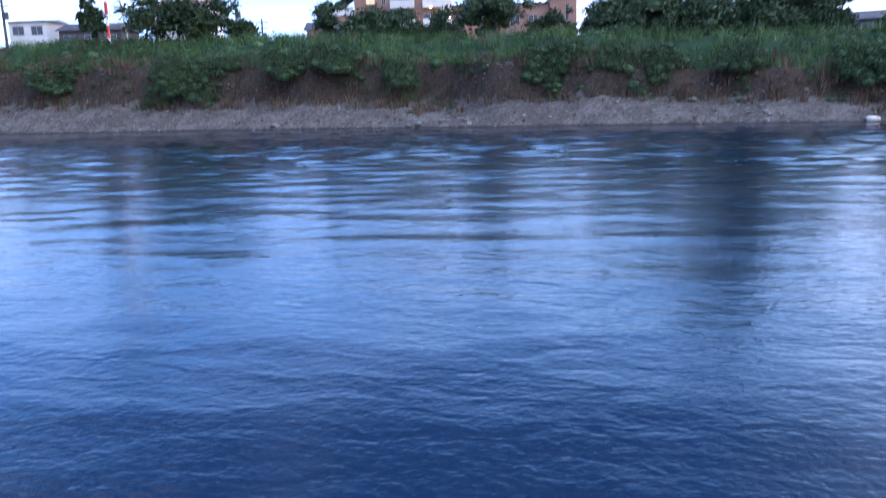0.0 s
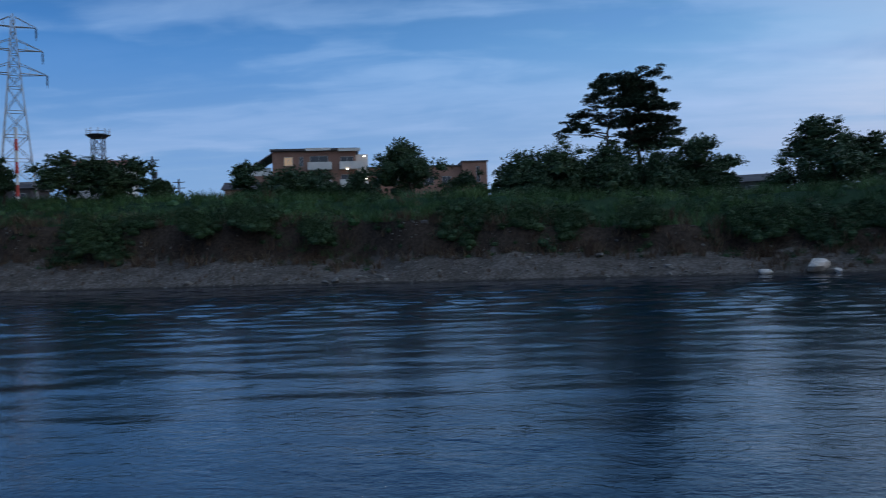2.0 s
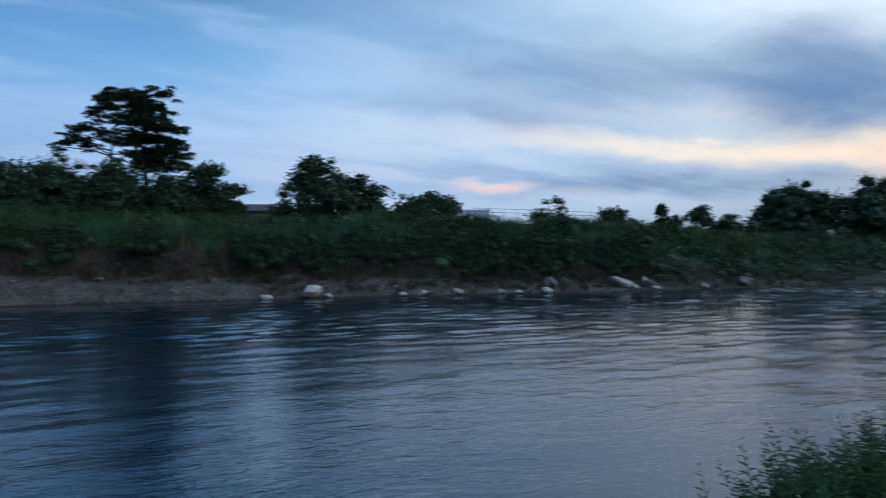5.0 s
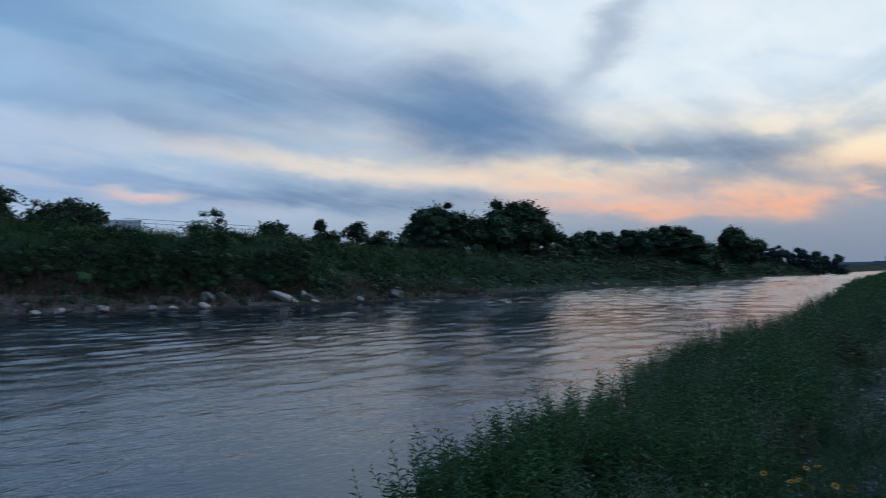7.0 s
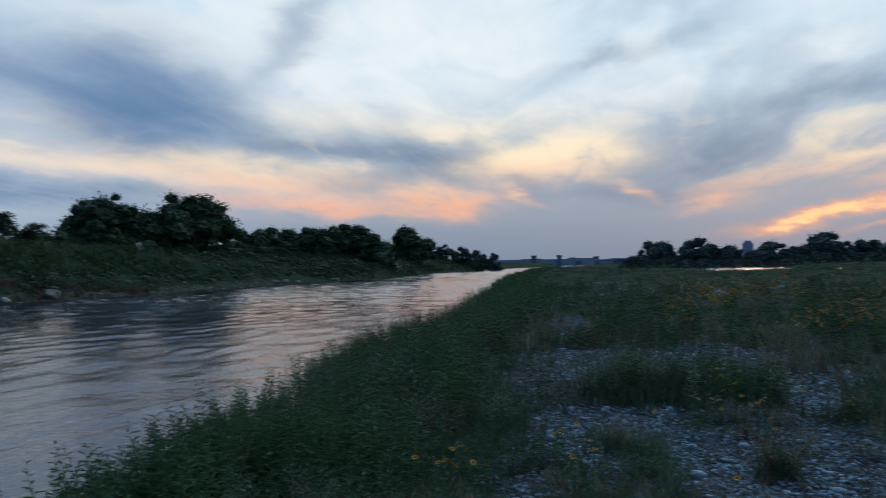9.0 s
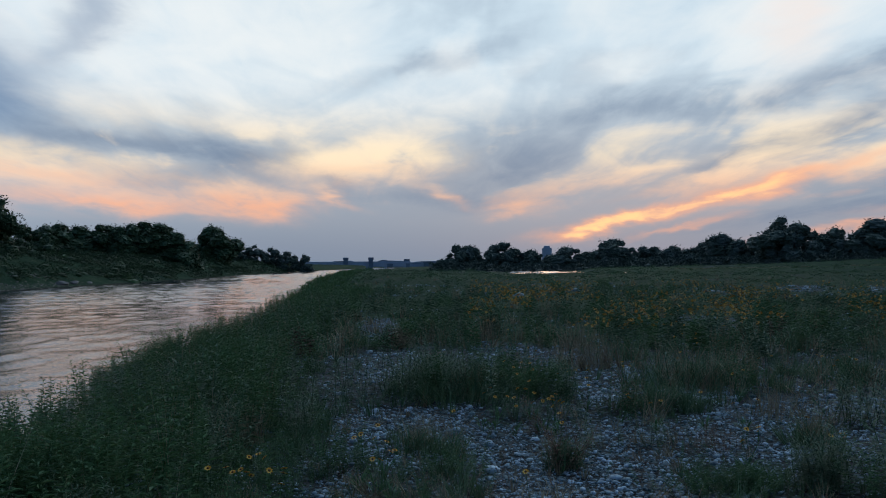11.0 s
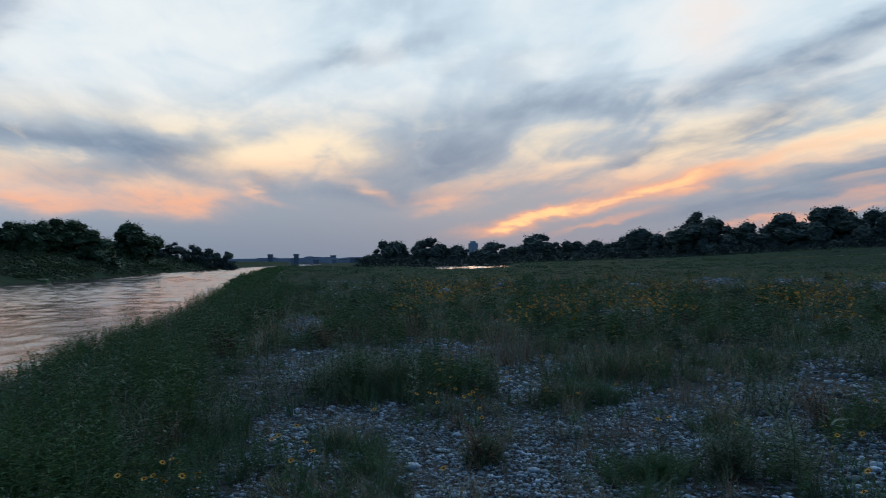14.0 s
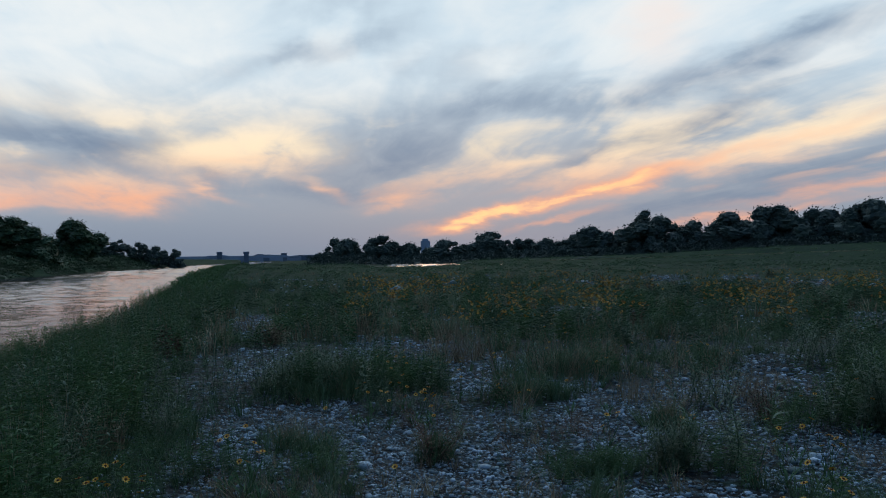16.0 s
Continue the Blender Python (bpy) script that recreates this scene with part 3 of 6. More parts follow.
def height(x, y):
    """Height of the ground, and its cover (gravel, green, earth)."""
    x, y = np.asarray(x, float), np.asarray(y, float)
    s = off_line(FAR_SHORE, x, y)
    zb, zs, zt = np.interp(x, BX, BEACH_TOP), np.interp(x, BX, SCARP_TOP), np.interp(x, BX, BANK_TOP)
    wob = ripple(x, y, 7.0, 1) - 0.5
    s1 = s + wob * 2.0 * step(s, 0.5, 3)
    crest = (5.0 + 2.4 * (ripple(x, x * 0, 4.0, 2) - 0.5)) * np.interp(x, [30, 60, 100], [1.0, 0.7, 0.45])
    z = np.where(s1 < 0, s1 * 0.18, zb * (s1 / crest))
    scarp = zb + (zs - zb) * step(s1, crest, crest + 1.6)
    z = np.where(s1 > crest, scarp, z)
    z = np.where(s1 > crest + 1.6, zs + (zt - zs) * step(s1, crest + 1.4, crest + 9.5), z)
    z = z + (ripple(x, y, 1.3, 5) - 0.5) * 0.22 * step(s, 0.3, 2.0) + (ripple(x, y, 9.0, 6) - 0.5) * 0.5 * step(s, 9, 16)
    gravel = np.where(s1 < crest, np.interp(x, [36, 56, 200], [1.0, 0.5, 0.3]), 0.0)
    earth = np.maximum(step(s1, crest - 0.5, crest + 0.3) * step(s1, crest + 3.0, crest + 1.6), 0.0)
    # near bar
    b = -off_line(BAR_EDGE, x, y)
    bar = 0.92 + (ripple(x, y, 3.0, 7) - 0.5) * 0.12 + (ripple(x, y, 30.0, 9) - 0.5) * 0.25 * step(b, 10, 40)
    bar = -0.55 + (bar + 0.55) * step(b, -1.3, 0.7)
    r, a = np.hypot(x, y), np.degrees(np.arctan2(x, y))
    bar = bar - 0.45 * step(r, 40, 170) * step(a, 98, 104) * step(b, 3, 12)
    r, a = np.hypot(x, y), np.degrees(np.arctan2(x, y))
    pond = np.exp(-(((a - 110.7) / 3.6) ** 4 + ((r - 262) / 62) ** 4)) + 0.9 * np.exp(-(((a - 116.7) / 0.8) ** 4 + ((r - 215) / 20) ** 4))
    dike = step(a, 103, 135) * (0.45 * step(r, 205, 236) + 0.55 * step(r, 246, 262)) * (2.0 + 2.4 * step(a, 122, 145)) + step(a, 150, 185) * step(r, 60, 120) * 4.0
    bar = bar + dike - pond * 1.25 * step(ripple(x, y, 14.0, 12) + pond, 0.75, 1.0)
    z = np.where(b > -1.3, bar, z)
    open_gravel = np.maximum(gravel_share(x, y), 0.58 * step(r, 20, 13) * step(b, 1.6, 2.6))
    earth = earth * np.interp(x, [50, 75], [1.0, 0.0])
    gravel = np.where(b > -1.3, open_gravel, gravel)
    earth = np.where(b > -1.3, 0.0, earth)
    # low flat land far off
    far = step(r, 900, 1500)
    z = z * (1 - far) + far * 1.2
    return z, gravel, earth


def h(x, y):
    return float(height(np.array([x]), np.array([y]))[0][0])


# ================= ground and water =================
def build_ground():
    angles = np.radians(np.concatenate([np.arange(-36, 150, 0.6), np.arange(150, 324, 6.0)]))
    radii = np.concatenate([np.geomspace(0.04, 42, 80)[:-1], np.arange(42, 110, 0.8), np.geomspace(110, 4700, 70)])
    aa, rr = np.meshgrid(angles, radii)
    x, y = rr * np.sin(aa), rr * np.cos(aa)
    z, gr, ea = height(x, y)
    nr, na = x.shape
    verts = np.stack([x, y, z], -1).reshape(-1, 3)
    i, j = np.meshgrid(np.arange(nr - 1), np.arange(na), indexing="ij")
    j2 = (j + 1) % na
    faces = np.stack([i * na + j, (i + 1) * na + j, (i + 1) * na + j2, i * na + j2], -1).reshape(-1, 4)
    centre = len(verts)
    verts = np.vstack([verts, [(0, 0, h(0, 0))]])
    me = mesh_from("ground", verts, faces, ground_material(), smooth=True)
    cover = np.zeros((len(verts), 4), np.float32)
    cover[:centre, 0], cover[:centre, 2], cover[:, 3] = gr.ravel(), ea.ravel(), 1
    cover[:centre, 1] = (off_line(FAR_SHORE, x, y) > -6).ravel()
    att = me.attributes.new("cover", "FLOAT_COLOR", "POINT")
    att.data.foreach_set("color", cover.ravel())
    ob = new("ground", me)
    return tagged(ob, "gravel bar, river banks and grassy flat land of the flood plain", "ground", kind="structure")


def swell(x, y):
    """Small running waves of the river, drawn out across the current."""
    c, k = math.cos(radians(-16)), math.sin(radians(-16))
    u, v = x * c + y * k, y * c - x * k
    a = ripple(u * 0.52 + 0.35 * np.sin(v * 0.7), v + 0.3 * np.sin(u * 0.5), 0.5, 31) - 0.5
    b = ripple(u * 0.5 + v * 0.25, v - u * 0.14, 0.62, 32) - 0.5
    d = ripple(u * 0.4, v, 3.4, 33) - 0.5
    calm = (0.5 + 0.7 * ripple(u * 0.3, v, 9.0, 34)) * np.maximum(np.interp(off_line(BAR_EDGE, x, y), [0, 10, 24, 34], [0.2, 0.42, 1.0, 1.15]), np.interp(x, [6, 20, 32, 70], [0.0, 0.9, 0.72, 0.5]))
    short = (ripple(u, v * 0.6, 0.6, 37) - 0.5) * 0.075 + (ripple(u + v * 0.3, v * 0.5, 1.0, 38) - 0.5) * 0.06
    broad = (ripple(u * 0.8, v, 2.6, 35) - 0.5) * 0.5
    near = (a * 0.080 + b * 0.038 + d * 0.02) * calm * np.interp(x, [60, 100], [1.0, 0.0])
    return near + short * np.interp(x, [30, 60, 120, 170], [0.0, 1.0, 1.0, 0.0]) + broad * np.interp(x, [110, 170], [0.0, 1.0])


def water_grid(xs, rows):
    near, far = curve_y(BAR_EDGE, xs) - 2.0, curve_y(FAR_SHORE, xs) + 2.5
    w = np.linspace(0, 1, rows)[:, None]
    y = near * (1 - w) + far * w
    x = np.broadcast_to(xs, y.shape)
    z = WATER + swell(x, y) * np.interp(x, [-70, -60, 450, 600], [0, 1, 1, 0])
    n = len(xs)
    i, j = np.meshgrid(np.arange(rows - 1), np.arange(n - 1), indexing="ij")
    return np.stack([x, y, z], -1).reshape(-1, 3), np.stack([i * n + j, i * n + j + 1, (i + 1) * n + j + 1, (i + 1) * n + j], -1).reshape(-1, 4)


def build_water():
    upper = water_grid(np.concatenate([np.linspace(-500, -68, 24), np.arange(-64, 44.1, 0.45)]), 250)
    lower = water_grid(np.concatenate([np.arange(43.55, 120, 0.28), np.geomspace(120, 600, 330), np.linspace(620, 1500, 20)]), 110)
    shift = len(upper[0])
    me = mesh_from("river_water", np.vstack([upper[0], lower[0]]), np.vstack([upper[1], lower[1] + shift]), water_material(), smooth=True)
    return tagged(new("river_water", me), "rippled dark blue river water reflecting the dusk sky", "water", kind="structure")


ground = build_ground()
water = build_water()
pr, pa = np.meshgrid(np.arange(185, 345, 1.6), np.radians(np.arange(104, 120, 0.4)), indexing="ij")
ppx, ppy = pr * np.sin(pa), pr * np.cos(pa)
pond_grid = np.stack([ppx, ppy, WATER + 0.9 * (ripple(ppx, ppy, 4.0, 36) - 0.5)], -1).reshape(-1, 3)
qa = pr.shape[1]
pi_, pj_ = np.meshgrid(np.arange(pr.shape[0] - 1), np.arange(qa - 1), indexing="ij")
pond_faces = np.stack([pi_ * qa + pj_, pi_ * qa + pj_ + 1, (pi_ + 1) * qa + pj_ + 1, (pi_ + 1) * qa + pj_], -1).reshape(-1, 4)
tagged(new("pond_water", mesh_from("pond_water", pond_grid, pond_faces, water.data.materials[0], smooth=True)), "still pale pond lying in the grassy flat", "water", kind="structure")

# ================= plants: patterns of one plant each =================
def leaf_quads(base, way, up, length, width, cup=0.12):
    """Folded diamond leaves: arrays of bases, directions and upward normals."""
    side = np.cross(way, up)
    side /= np.linalg.norm(side, axis=1)[:, None] + 1e-9
    nrm = np.cross(side, way)
    L, W = np.asarray(length)[:, None], np.asarray(width)[:, None]
    tip = base + way * L - nrm * L * cup
    mid = base + way * L * 0.45 + nrm * W * 0.25
    v = np.stack([base, mid + side * W * 0.5, tip, mid - side * W * 0.5], 1).reshape(-1, 3)
    f = np.arange(len(base) * 4).reshape(-1, 4)
    return v, f


def unit(v):
    return v / (np.linalg.norm(v, axis=-1, keepdims=True) + 1e-9)


def join(*pieces):
    vs, fs, n = [], [], 0
    for v, f in pieces:
        vs.append(v)
        fs.append(f + n)
        n += len(v)
    return np.vstack(vs), np.vstack(fs)


def strip_blades(rng, n, spread, tall, width, bend, levels=4):
    """Bent tapering blades that rise from a small tuft."""
    ang = rng.uniform(0, math.tau, n)
    out = np.stack([np.cos(ang), np.sin(ang), np.zeros(n)], 1)
    side = np.stack([-np.sin(ang), np.cos(ang), np.zeros(n)], 1)
    base = out * rng.uniform(0, spread, n)[:, None]
    H, B = rng.uniform(0.5, 1.0, n) * tall, rng.uniform(0.15, 1.0, n) * bend
    t = np.linspace(0, 1, levels)
    c = base[:, None] + out[:, None] * (B[:, None] * t ** 2)[..., None] + np.array([0, 0, 1.0]) * (H[:, None] * (t - 0.22 * (B / (H + 1e-6))[:, None] * t ** 3))[..., None]
    w = width * (1 - t * 0.92)[None, :, None] * rng.uniform(0.6, 1.1, n)[:, None, None]
    tw = unit(side + rng.normal(0, 0.4, (n, 3)) * [1, 1, 0.2])[:, None]
    v = np.stack([c - tw * w / 2, c + tw * w / 2], 2).reshape(-1, 3)
    k = np.arange(levels - 1)
    one = np.stack([2 * k, 2 * k + 1, 2 * k + 3, 2 * k + 2], 1)
    f = (np.arange(n)[:, None, None] * 2 * levels + one).reshape(-1, 4)
    return v, f


def herb(rng, tall=0.5, leaves=24, size=0.09, slim=0.26, droop=0.35):
    """A leafy upright weed: bent stem with narrow leaves all round it."""
    lean = rng.normal(0, 0.12, 2)
    t = np.linspace(0.12, 1, leaves) + rng.uniform(-0.02, 0.02, leaves)
    pos = np.stack([lean[0] * t ** 1.5 * tall, lean[1] * t ** 1.5 * tall, t * tall], 1)
    ang = np.arange(leaves) * 2.4 + rng.uniform(-0.3, 0.3, leaves)
    rise = 0.75 * t - droop * rng.uniform(0.2, 1.0, leaves)
    way = unit(np.stack([np.cos(ang), np.sin(ang), rise], 1))
    L = size * (0.6 + 0.6 * np.sin(np.pi * np.clip(t, 0, 1) ** 0.8)) * rng.uniform(0.8, 1.2, leaves)
    lv = leaf_quads(pos, way, np.tile([0, 0, 1.0], (leaves, 1)), L, L * slim)
    s = np.linspace(0, 1, 3)
    c = np.stack([lean[0] * s ** 1.5 * tall, lean[1] * s ** 1.5 * tall, s * tall], 1)
    ring = np.array([(math.cos(a), math.sin(a), 0) for a in (0, 2.1, 4.2)]) * 0.004
    sv = (c[:, None] + ring[None] * (1.1 - s * 0.7)[:, None, None]).reshape(-1, 3)
    sf = np.array([(i * 3 + j, i * 3 + (j + 1) % 3, (i + 1) * 3 + (j + 1) % 3, (i + 1) * 3 + j) for i in range(2) for j in range(3)])
    return join(lv, (sv, sf))


def shrub(rng, n=200, size=0.22, slim=0.6, squash=0.8, hollow=0.55):
    """A lump of foliage of radius about 1: leaves set in an uneven shell."""
    d = unit(rng.normal(0, 1, (n, 3)))
    d[:, 2] = np.where(d[:, 2] < -0.5, -d[:, 2], d[:, 2])
    lump = 0.78 + 0.3 * np.sin(d[:, 0] * 5 + rng.uniform(0, 6)) * np.sin(d[:, 1] * 4 + rng.uniform(0, 6)) + 0.14 * np.sin(d[:, 2] * 9)
    p = d * (lump * rng.uniform(hollow, 1.0, n) ** 0.5)[:, None] * [1, 1, squash]
    way = unit(d * 0.6 + rng.normal(0, 0.6, (n, 3)) + [0, 0, -0.15])
    up = unit(d + rng.normal(0, 0.75, (n, 3)) + [0, 0, 0.45])
    L = size * rng.uniform(0.6, 1.3, n)
    return leaf_quads(p, way, up, L, L * slim)


def ball(r, squash=1.0, cuts=2, rough=0.0, seed=0):
    """A round body of quads, the dense inside of a lump of leaves; rough: its corners are pushed in and out."""
    q = np.linspace(-1, 1, cuts + 1)
    v, f = [], []
    for ax in range(3):
        for s in (-1, 1):
            n = len(v)
            for a in q:
                for b in q:
                    p = [0, 0, 0]
                    p[ax], p[(ax + 1) % 3], p[(ax + 2) % 3] = s, a, b
                    v.append(p)
            for i in range(cuts):
                for j in range(cuts):
                    k = n + i * (cuts + 1) + j
                    k = (k, k + 1, k + cuts + 2, k + cuts + 1)
                    f.append(k if s < 0 else k[::-1])
    v = np.array(v, float)
    push = 1.0 + rough * (lattice(v[:, 0] * 9.0 + v[:, 2] * 5.0, v[:, 1] * 7.0, seed) - 0.5)
    return unit(v) * (r * push)[:, None] * [1, 1, squash], np.array(f)


def needle_pad(rng, n=240, size=0.28):
    """A flat pad of pine twigs with upward needles."""
    a, r = rng.uniform(0, math.tau, n), np.sqrt(rng.uniform(0, 1, n))
    r = r * (0.75 + 0.25 * np.sin(a * 3 + rng.uniform(0, 6)) + 0.15 * np.sin(a * 7))
    p = np.stack([np.cos(a) * r, np.sin(a) * r, 0.32 * (1 - r * r) + rng.uniform(-0.24, 0.16, n)], 1)
    way = unit(np.stack([np.cos(a) * 0.7, np.sin(a) * 0.7, rng.uniform(0.0, 0.9, n)], 1) + rng.normal(0, 0.4, (n, 3)))
    L = size * rng.uniform(0.6, 1.2, n)
    return leaf_quads(p, way, unit(rng.normal(0, 1, (n, 3)) + [0, 0, 0.4]), L, L * 0.42)


def scatter(patterns, rng, places, sizes, lean=0.1, stretch=None):
    """Many turned and scaled copies of the patterns, as arrays of one mesh."""
    places, sizes = np.asarray(places, float), np.asarray(sizes, float)
    if sizes.ndim == 1:
        sizes = np.repeat(sizes[:, None], 3, 1)
    which = rng.randint(0, len(patterns), len(places))
    out = []
    for k, (v, f) in enumerate(patterns):
        sel = which == k
        n = int(sel.sum())
        if not n:
            continue
        a = rng.uniform(0, math.tau, n)
        c, s, z = np.cos(a), np.sin(a), np.zeros(n)
        rot = np.stack([np.stack([c, -s, z], 1), np.stack([s, c, z], 1), np.stack([z, z, z + 1], 1)], 1)
        lx, ly = rng.normal(0, lean, n), rng.normal(0, lean, n)
        shear = np.tile(np.eye(3), (n, 1, 1))
        shear[:, 0, 2], shear[:, 1, 2] = lx, ly
        vv = np.einsum("nij,vj->nvi", np.einsum("nij,njk->nik", shear, rot), v) * sizes[sel][:, None] + places[sel][:, None]
        ff = f[None] + (np.arange(n) * len(v))[:, None, None]
        out.append((vv.reshape(-1, 3), ff.reshape(-1, f.shape[1])))
    return join(*out)


def stuff(name, data, material, label, category):
    return tagged(new(name, mesh_from(name, *data, material)), label, category, kind="stuff")


# ================= trees =================
def limb_path(rng, a, b, sag=0.1, parts=4):
    a, b = np.array(a, float), np.array(b, float)
    pts = [a + (b - a) * t + np.array([0, 0, sag * math.sin(t * math.pi)]) * np.linalg.norm(b - a) + (rng.normal(0, 0.03, 3) * np.linalg.norm(b - a) if 0 < t < 1 else 0) for t in np.linspace(0, 1, parts + 1)]
    return pts


def bough(rng, a, b, r0, r1, sag=0.1, parts=4, sides=6):
    bm = bmesh.new()
    pts = limb_path(rng, a, b, sag, parts)
    for i in range(parts):
        ra, rb = r0 + (r1 - r0) * i / parts, r0 + (r1 - r0) * (i + 1) / parts
        rod(bm, pts[i], pts[i + 1], ra, rb, sides)
    return bm


def tree(name, label, x, y, tall, wide, seed, lumps=36, leaves=135, leaf=0.19, trunk=0.25, material=None, low=0.1, group="", flat=0.8, z=None, lump=None, body=0.40, solid=0.0):
    """A broad-leaved tree: trunk, limbs, and a crown of many leafy lumps with gaps between."""
    rng = np.random.RandomState(seed)
    lumps = int(lumps * 1.15)
    z = h(x, y) - 0.1 if z is None else z
    t = thing(name, (x, y, z), label, "tree", group)
    r = wide / 2
    lean = rng.normal(0, 0.04, 2) * tall
    part("trunk", bough(rng, (0, 0, -0.2), (lean[0], lean[1], tall * 0.62), tall * 0.028, tall * 0.012, 0.0, 5, 7), BARK, t)
    core = np.array([lean[0], lean[1], tall * (0.5 + low / 2)])
    half = np.array([r, r, tall * (0.5 - low / 2)])
    d = unit(rng.normal(0, 1, (lumps, 3)))
    size = (lump or 0.34) * np.cbrt(half[0] * half[1] * half[2]) * rng.uniform(0.45, 1.25, lumps)
    sub = rng.uniform(0.3, 1.0, lumps) ** 0.6 * np.where(rng.rand(lumps) < 0.15, 1.0 if solid or (lump or 0) >= 0.4 else 1.12, 1.0)
    places = core + d * half * sub[:, None] - np.sign(d) * np.minimum(size[:, None] * 0.6, half * 0.4) * (sub[:, None] > 0.6)
    for i in range(5):
        k = i * lumps // 5
        start = (lean[0] * (0.5 + 0.1 * i), lean[1] * (0.5 + 0.1 * i), tall * (0.28 + 0.06 * i))
        part("limb", bough(rng, start, places[k], tall * 0.011, tall * 0.003, 0.05, 3, 5), BARK, t)
    if solid:
        # a lump on the outside stays inside the crown's own dome
        over = np.linalg.norm((places - core) / (half - np.minimum(size[:, None] * 0.55, half * 0.4)), axis=1)
        places = core + (places - core) / np.maximum(over, 1.0)[:, None]
    leaf = max(leaf, 0.24 / float(size.mean())) if tall < 14 or material is None else leaf
    pats = []
    for i in range(4):
        own = np.random.RandomState(seed * 7 + i)
        pats.append(join(shrub(own, leaves, leaf, 0.55, flat, 0.45), ball(solid, flat, 5, 0.55, i) if solid else ball(body, flat)))
    v, f = scatter(pats, rng, places, np.stack([size, size, size * 0.9], 1), 0.15)
    # draw the crown out to its full width and height
    lo, hi = np.percentile(v, 1.5, axis=0), np.percentile(v, 98.5, axis=0)
    hi[2] = np.percentile(v[:, 2], 99.7)
    z0, z1 = tall * low, tall * 0.985
    goal_lo, goal_hi = np.array([lean[0] - r, lean[1] - r, z0]), np.array([lean[0] + r, lean[1] + r, z1])
    v = goal_lo + (v - lo) / (hi - lo) * (goal_hi - goal_lo)
    part_mesh("crown", mesh_from("crown", v, f, material or CROWN), t)
    return t

# ================= far bank: trees and bushes =================
def polar(az_deg, d):
    return d * math.sin(radians(az_deg)), d * math.cos(radians(az_deg))


def bank_tree(label, az_deg, d, top_el, width_deg, seed, base_z=None, name="tree", **k):
    """A tree placed by bearing and distance from the camera's stand, with its top at that elevation."""
    x, y = polar(az_deg, d)
    z = (h(x, y) if base_z is None else base_z) - 0.2
    tall = 2.4 + d * math.tan(radians(top_el)) - z
    return tree(name, label, x, y, tall, d * radians(width_deg), seed, z=z, **k)


bank_tree("bushy dark green tree by the red-roofed house", -19.6, 92, 7.4, 4.2, 11, lumps=40)
bank_tree("rounded dark green tree on top of the bank", -16.6, 90, 7.0, 3.6, 12, lumps=34)
bank_tree("small loose green tree in front of the pylon", -23.4, 95, 7.0, 1.6, 13, lumps=16, low=0.25)
bank_tree("low green tree on the grassy bank top", -14.2, 88, 5.7, 2.2, 14, lumps=18)
bank_tree("leafy green tree hiding the apartment house", -7.7, 94, 6.75, 2.4, 15, lumps=26)
bank_tree("wide low green tree before the brown house", -4.6, 92, 6.3, 5.2, 16, lumps=34)
bank_tree("low leafy tree before the brown house", -2.2, 91, 6.1, 4.0, 35, lumps=30, low=0.0)
bank_tree("green tree beside the long brown wing", 0.2, 92, 6.2, 2.8, 17, lumps=22)
bank_tree("spreading tree with loose upper boughs on the bank", 3.9, 86, 8.2, 5.0, 18, lumps=44, low=0.3)
bank_tree("low green tree along the bank top", 8.4, 88, 5.9, 3.8, 19, lumps=24)
bank_tree("broad dark bush tree under the pine", 14.2, 80, 7.7, 6.4, 20, lumps=66, low=0.08)
bank_tree("broad dark tree under the pine", 18.6, 82, 7.3, 6.4, 21, lumps=66, low=0.08)
bank_tree("low dark tree filling the pine grove", 22.0, 79, 6.6, 5.0, 33, lumps=40, low=0.02)
bank_tree("low dark tree at the edge of the pine grove", 11.6, 83, 6.2, 3.4, 34, lumps=26, low=0.02)
bank_tree("dark green tree beside the pine", 24.6, 80, 7.4, 4.2, 22, lumps=44, low=0.2)
bank_tree("small dark tree at the end of the pine grove", 26.4, 80, 5.6, 1.8, 23, lumps=16, low=0.2)
bank_tree("large spreading dark tree on the grassy bank", 32.2, 82, 8.0, 5.4, 24, lumps=50, low=0.12)
bank_tree("dark tree sloping down beside a larger one", 35.6, 84, 6.7, 4.0, 25, lumps=36, low=0.12)
bank_tree("low rounded tree on the bank edge", 40.3, 84, 5.4, 4.6, 26, lumps=36, low=0.1)
bank_tree("small rounded tree behind the railing", 49.6, 120, 4.9, 3.2, 27, lumps=26)
bank_tree("low shrubby tree on the bank top", 54.4, 105, 3.95, 4.0, 28, lumps=26, low=0.1)
bank_tree("small pointed green tree on the bank", 57.8, 98, 4.0, 1.6, 29, lumps=14, low=0.1)
bank_tree("small green tree with flat top", 61.2, 95, 3.9, 3.0, 30, lumps=22, low=0.1)
bank_tree("tall dense dark tree by the river bend", 66.2, 128, 5.2, 4.6, 31, lumps=64, leaves=150, leaf=0.16, low=0.05, solid=0.6)
bank_tree("wide dark spreading tree by the river bend", 71.7, 130, 5.35, 6.6, 32, lumps=74, leaves=150, leaf=0.16, low=0.12, solid=0.55)
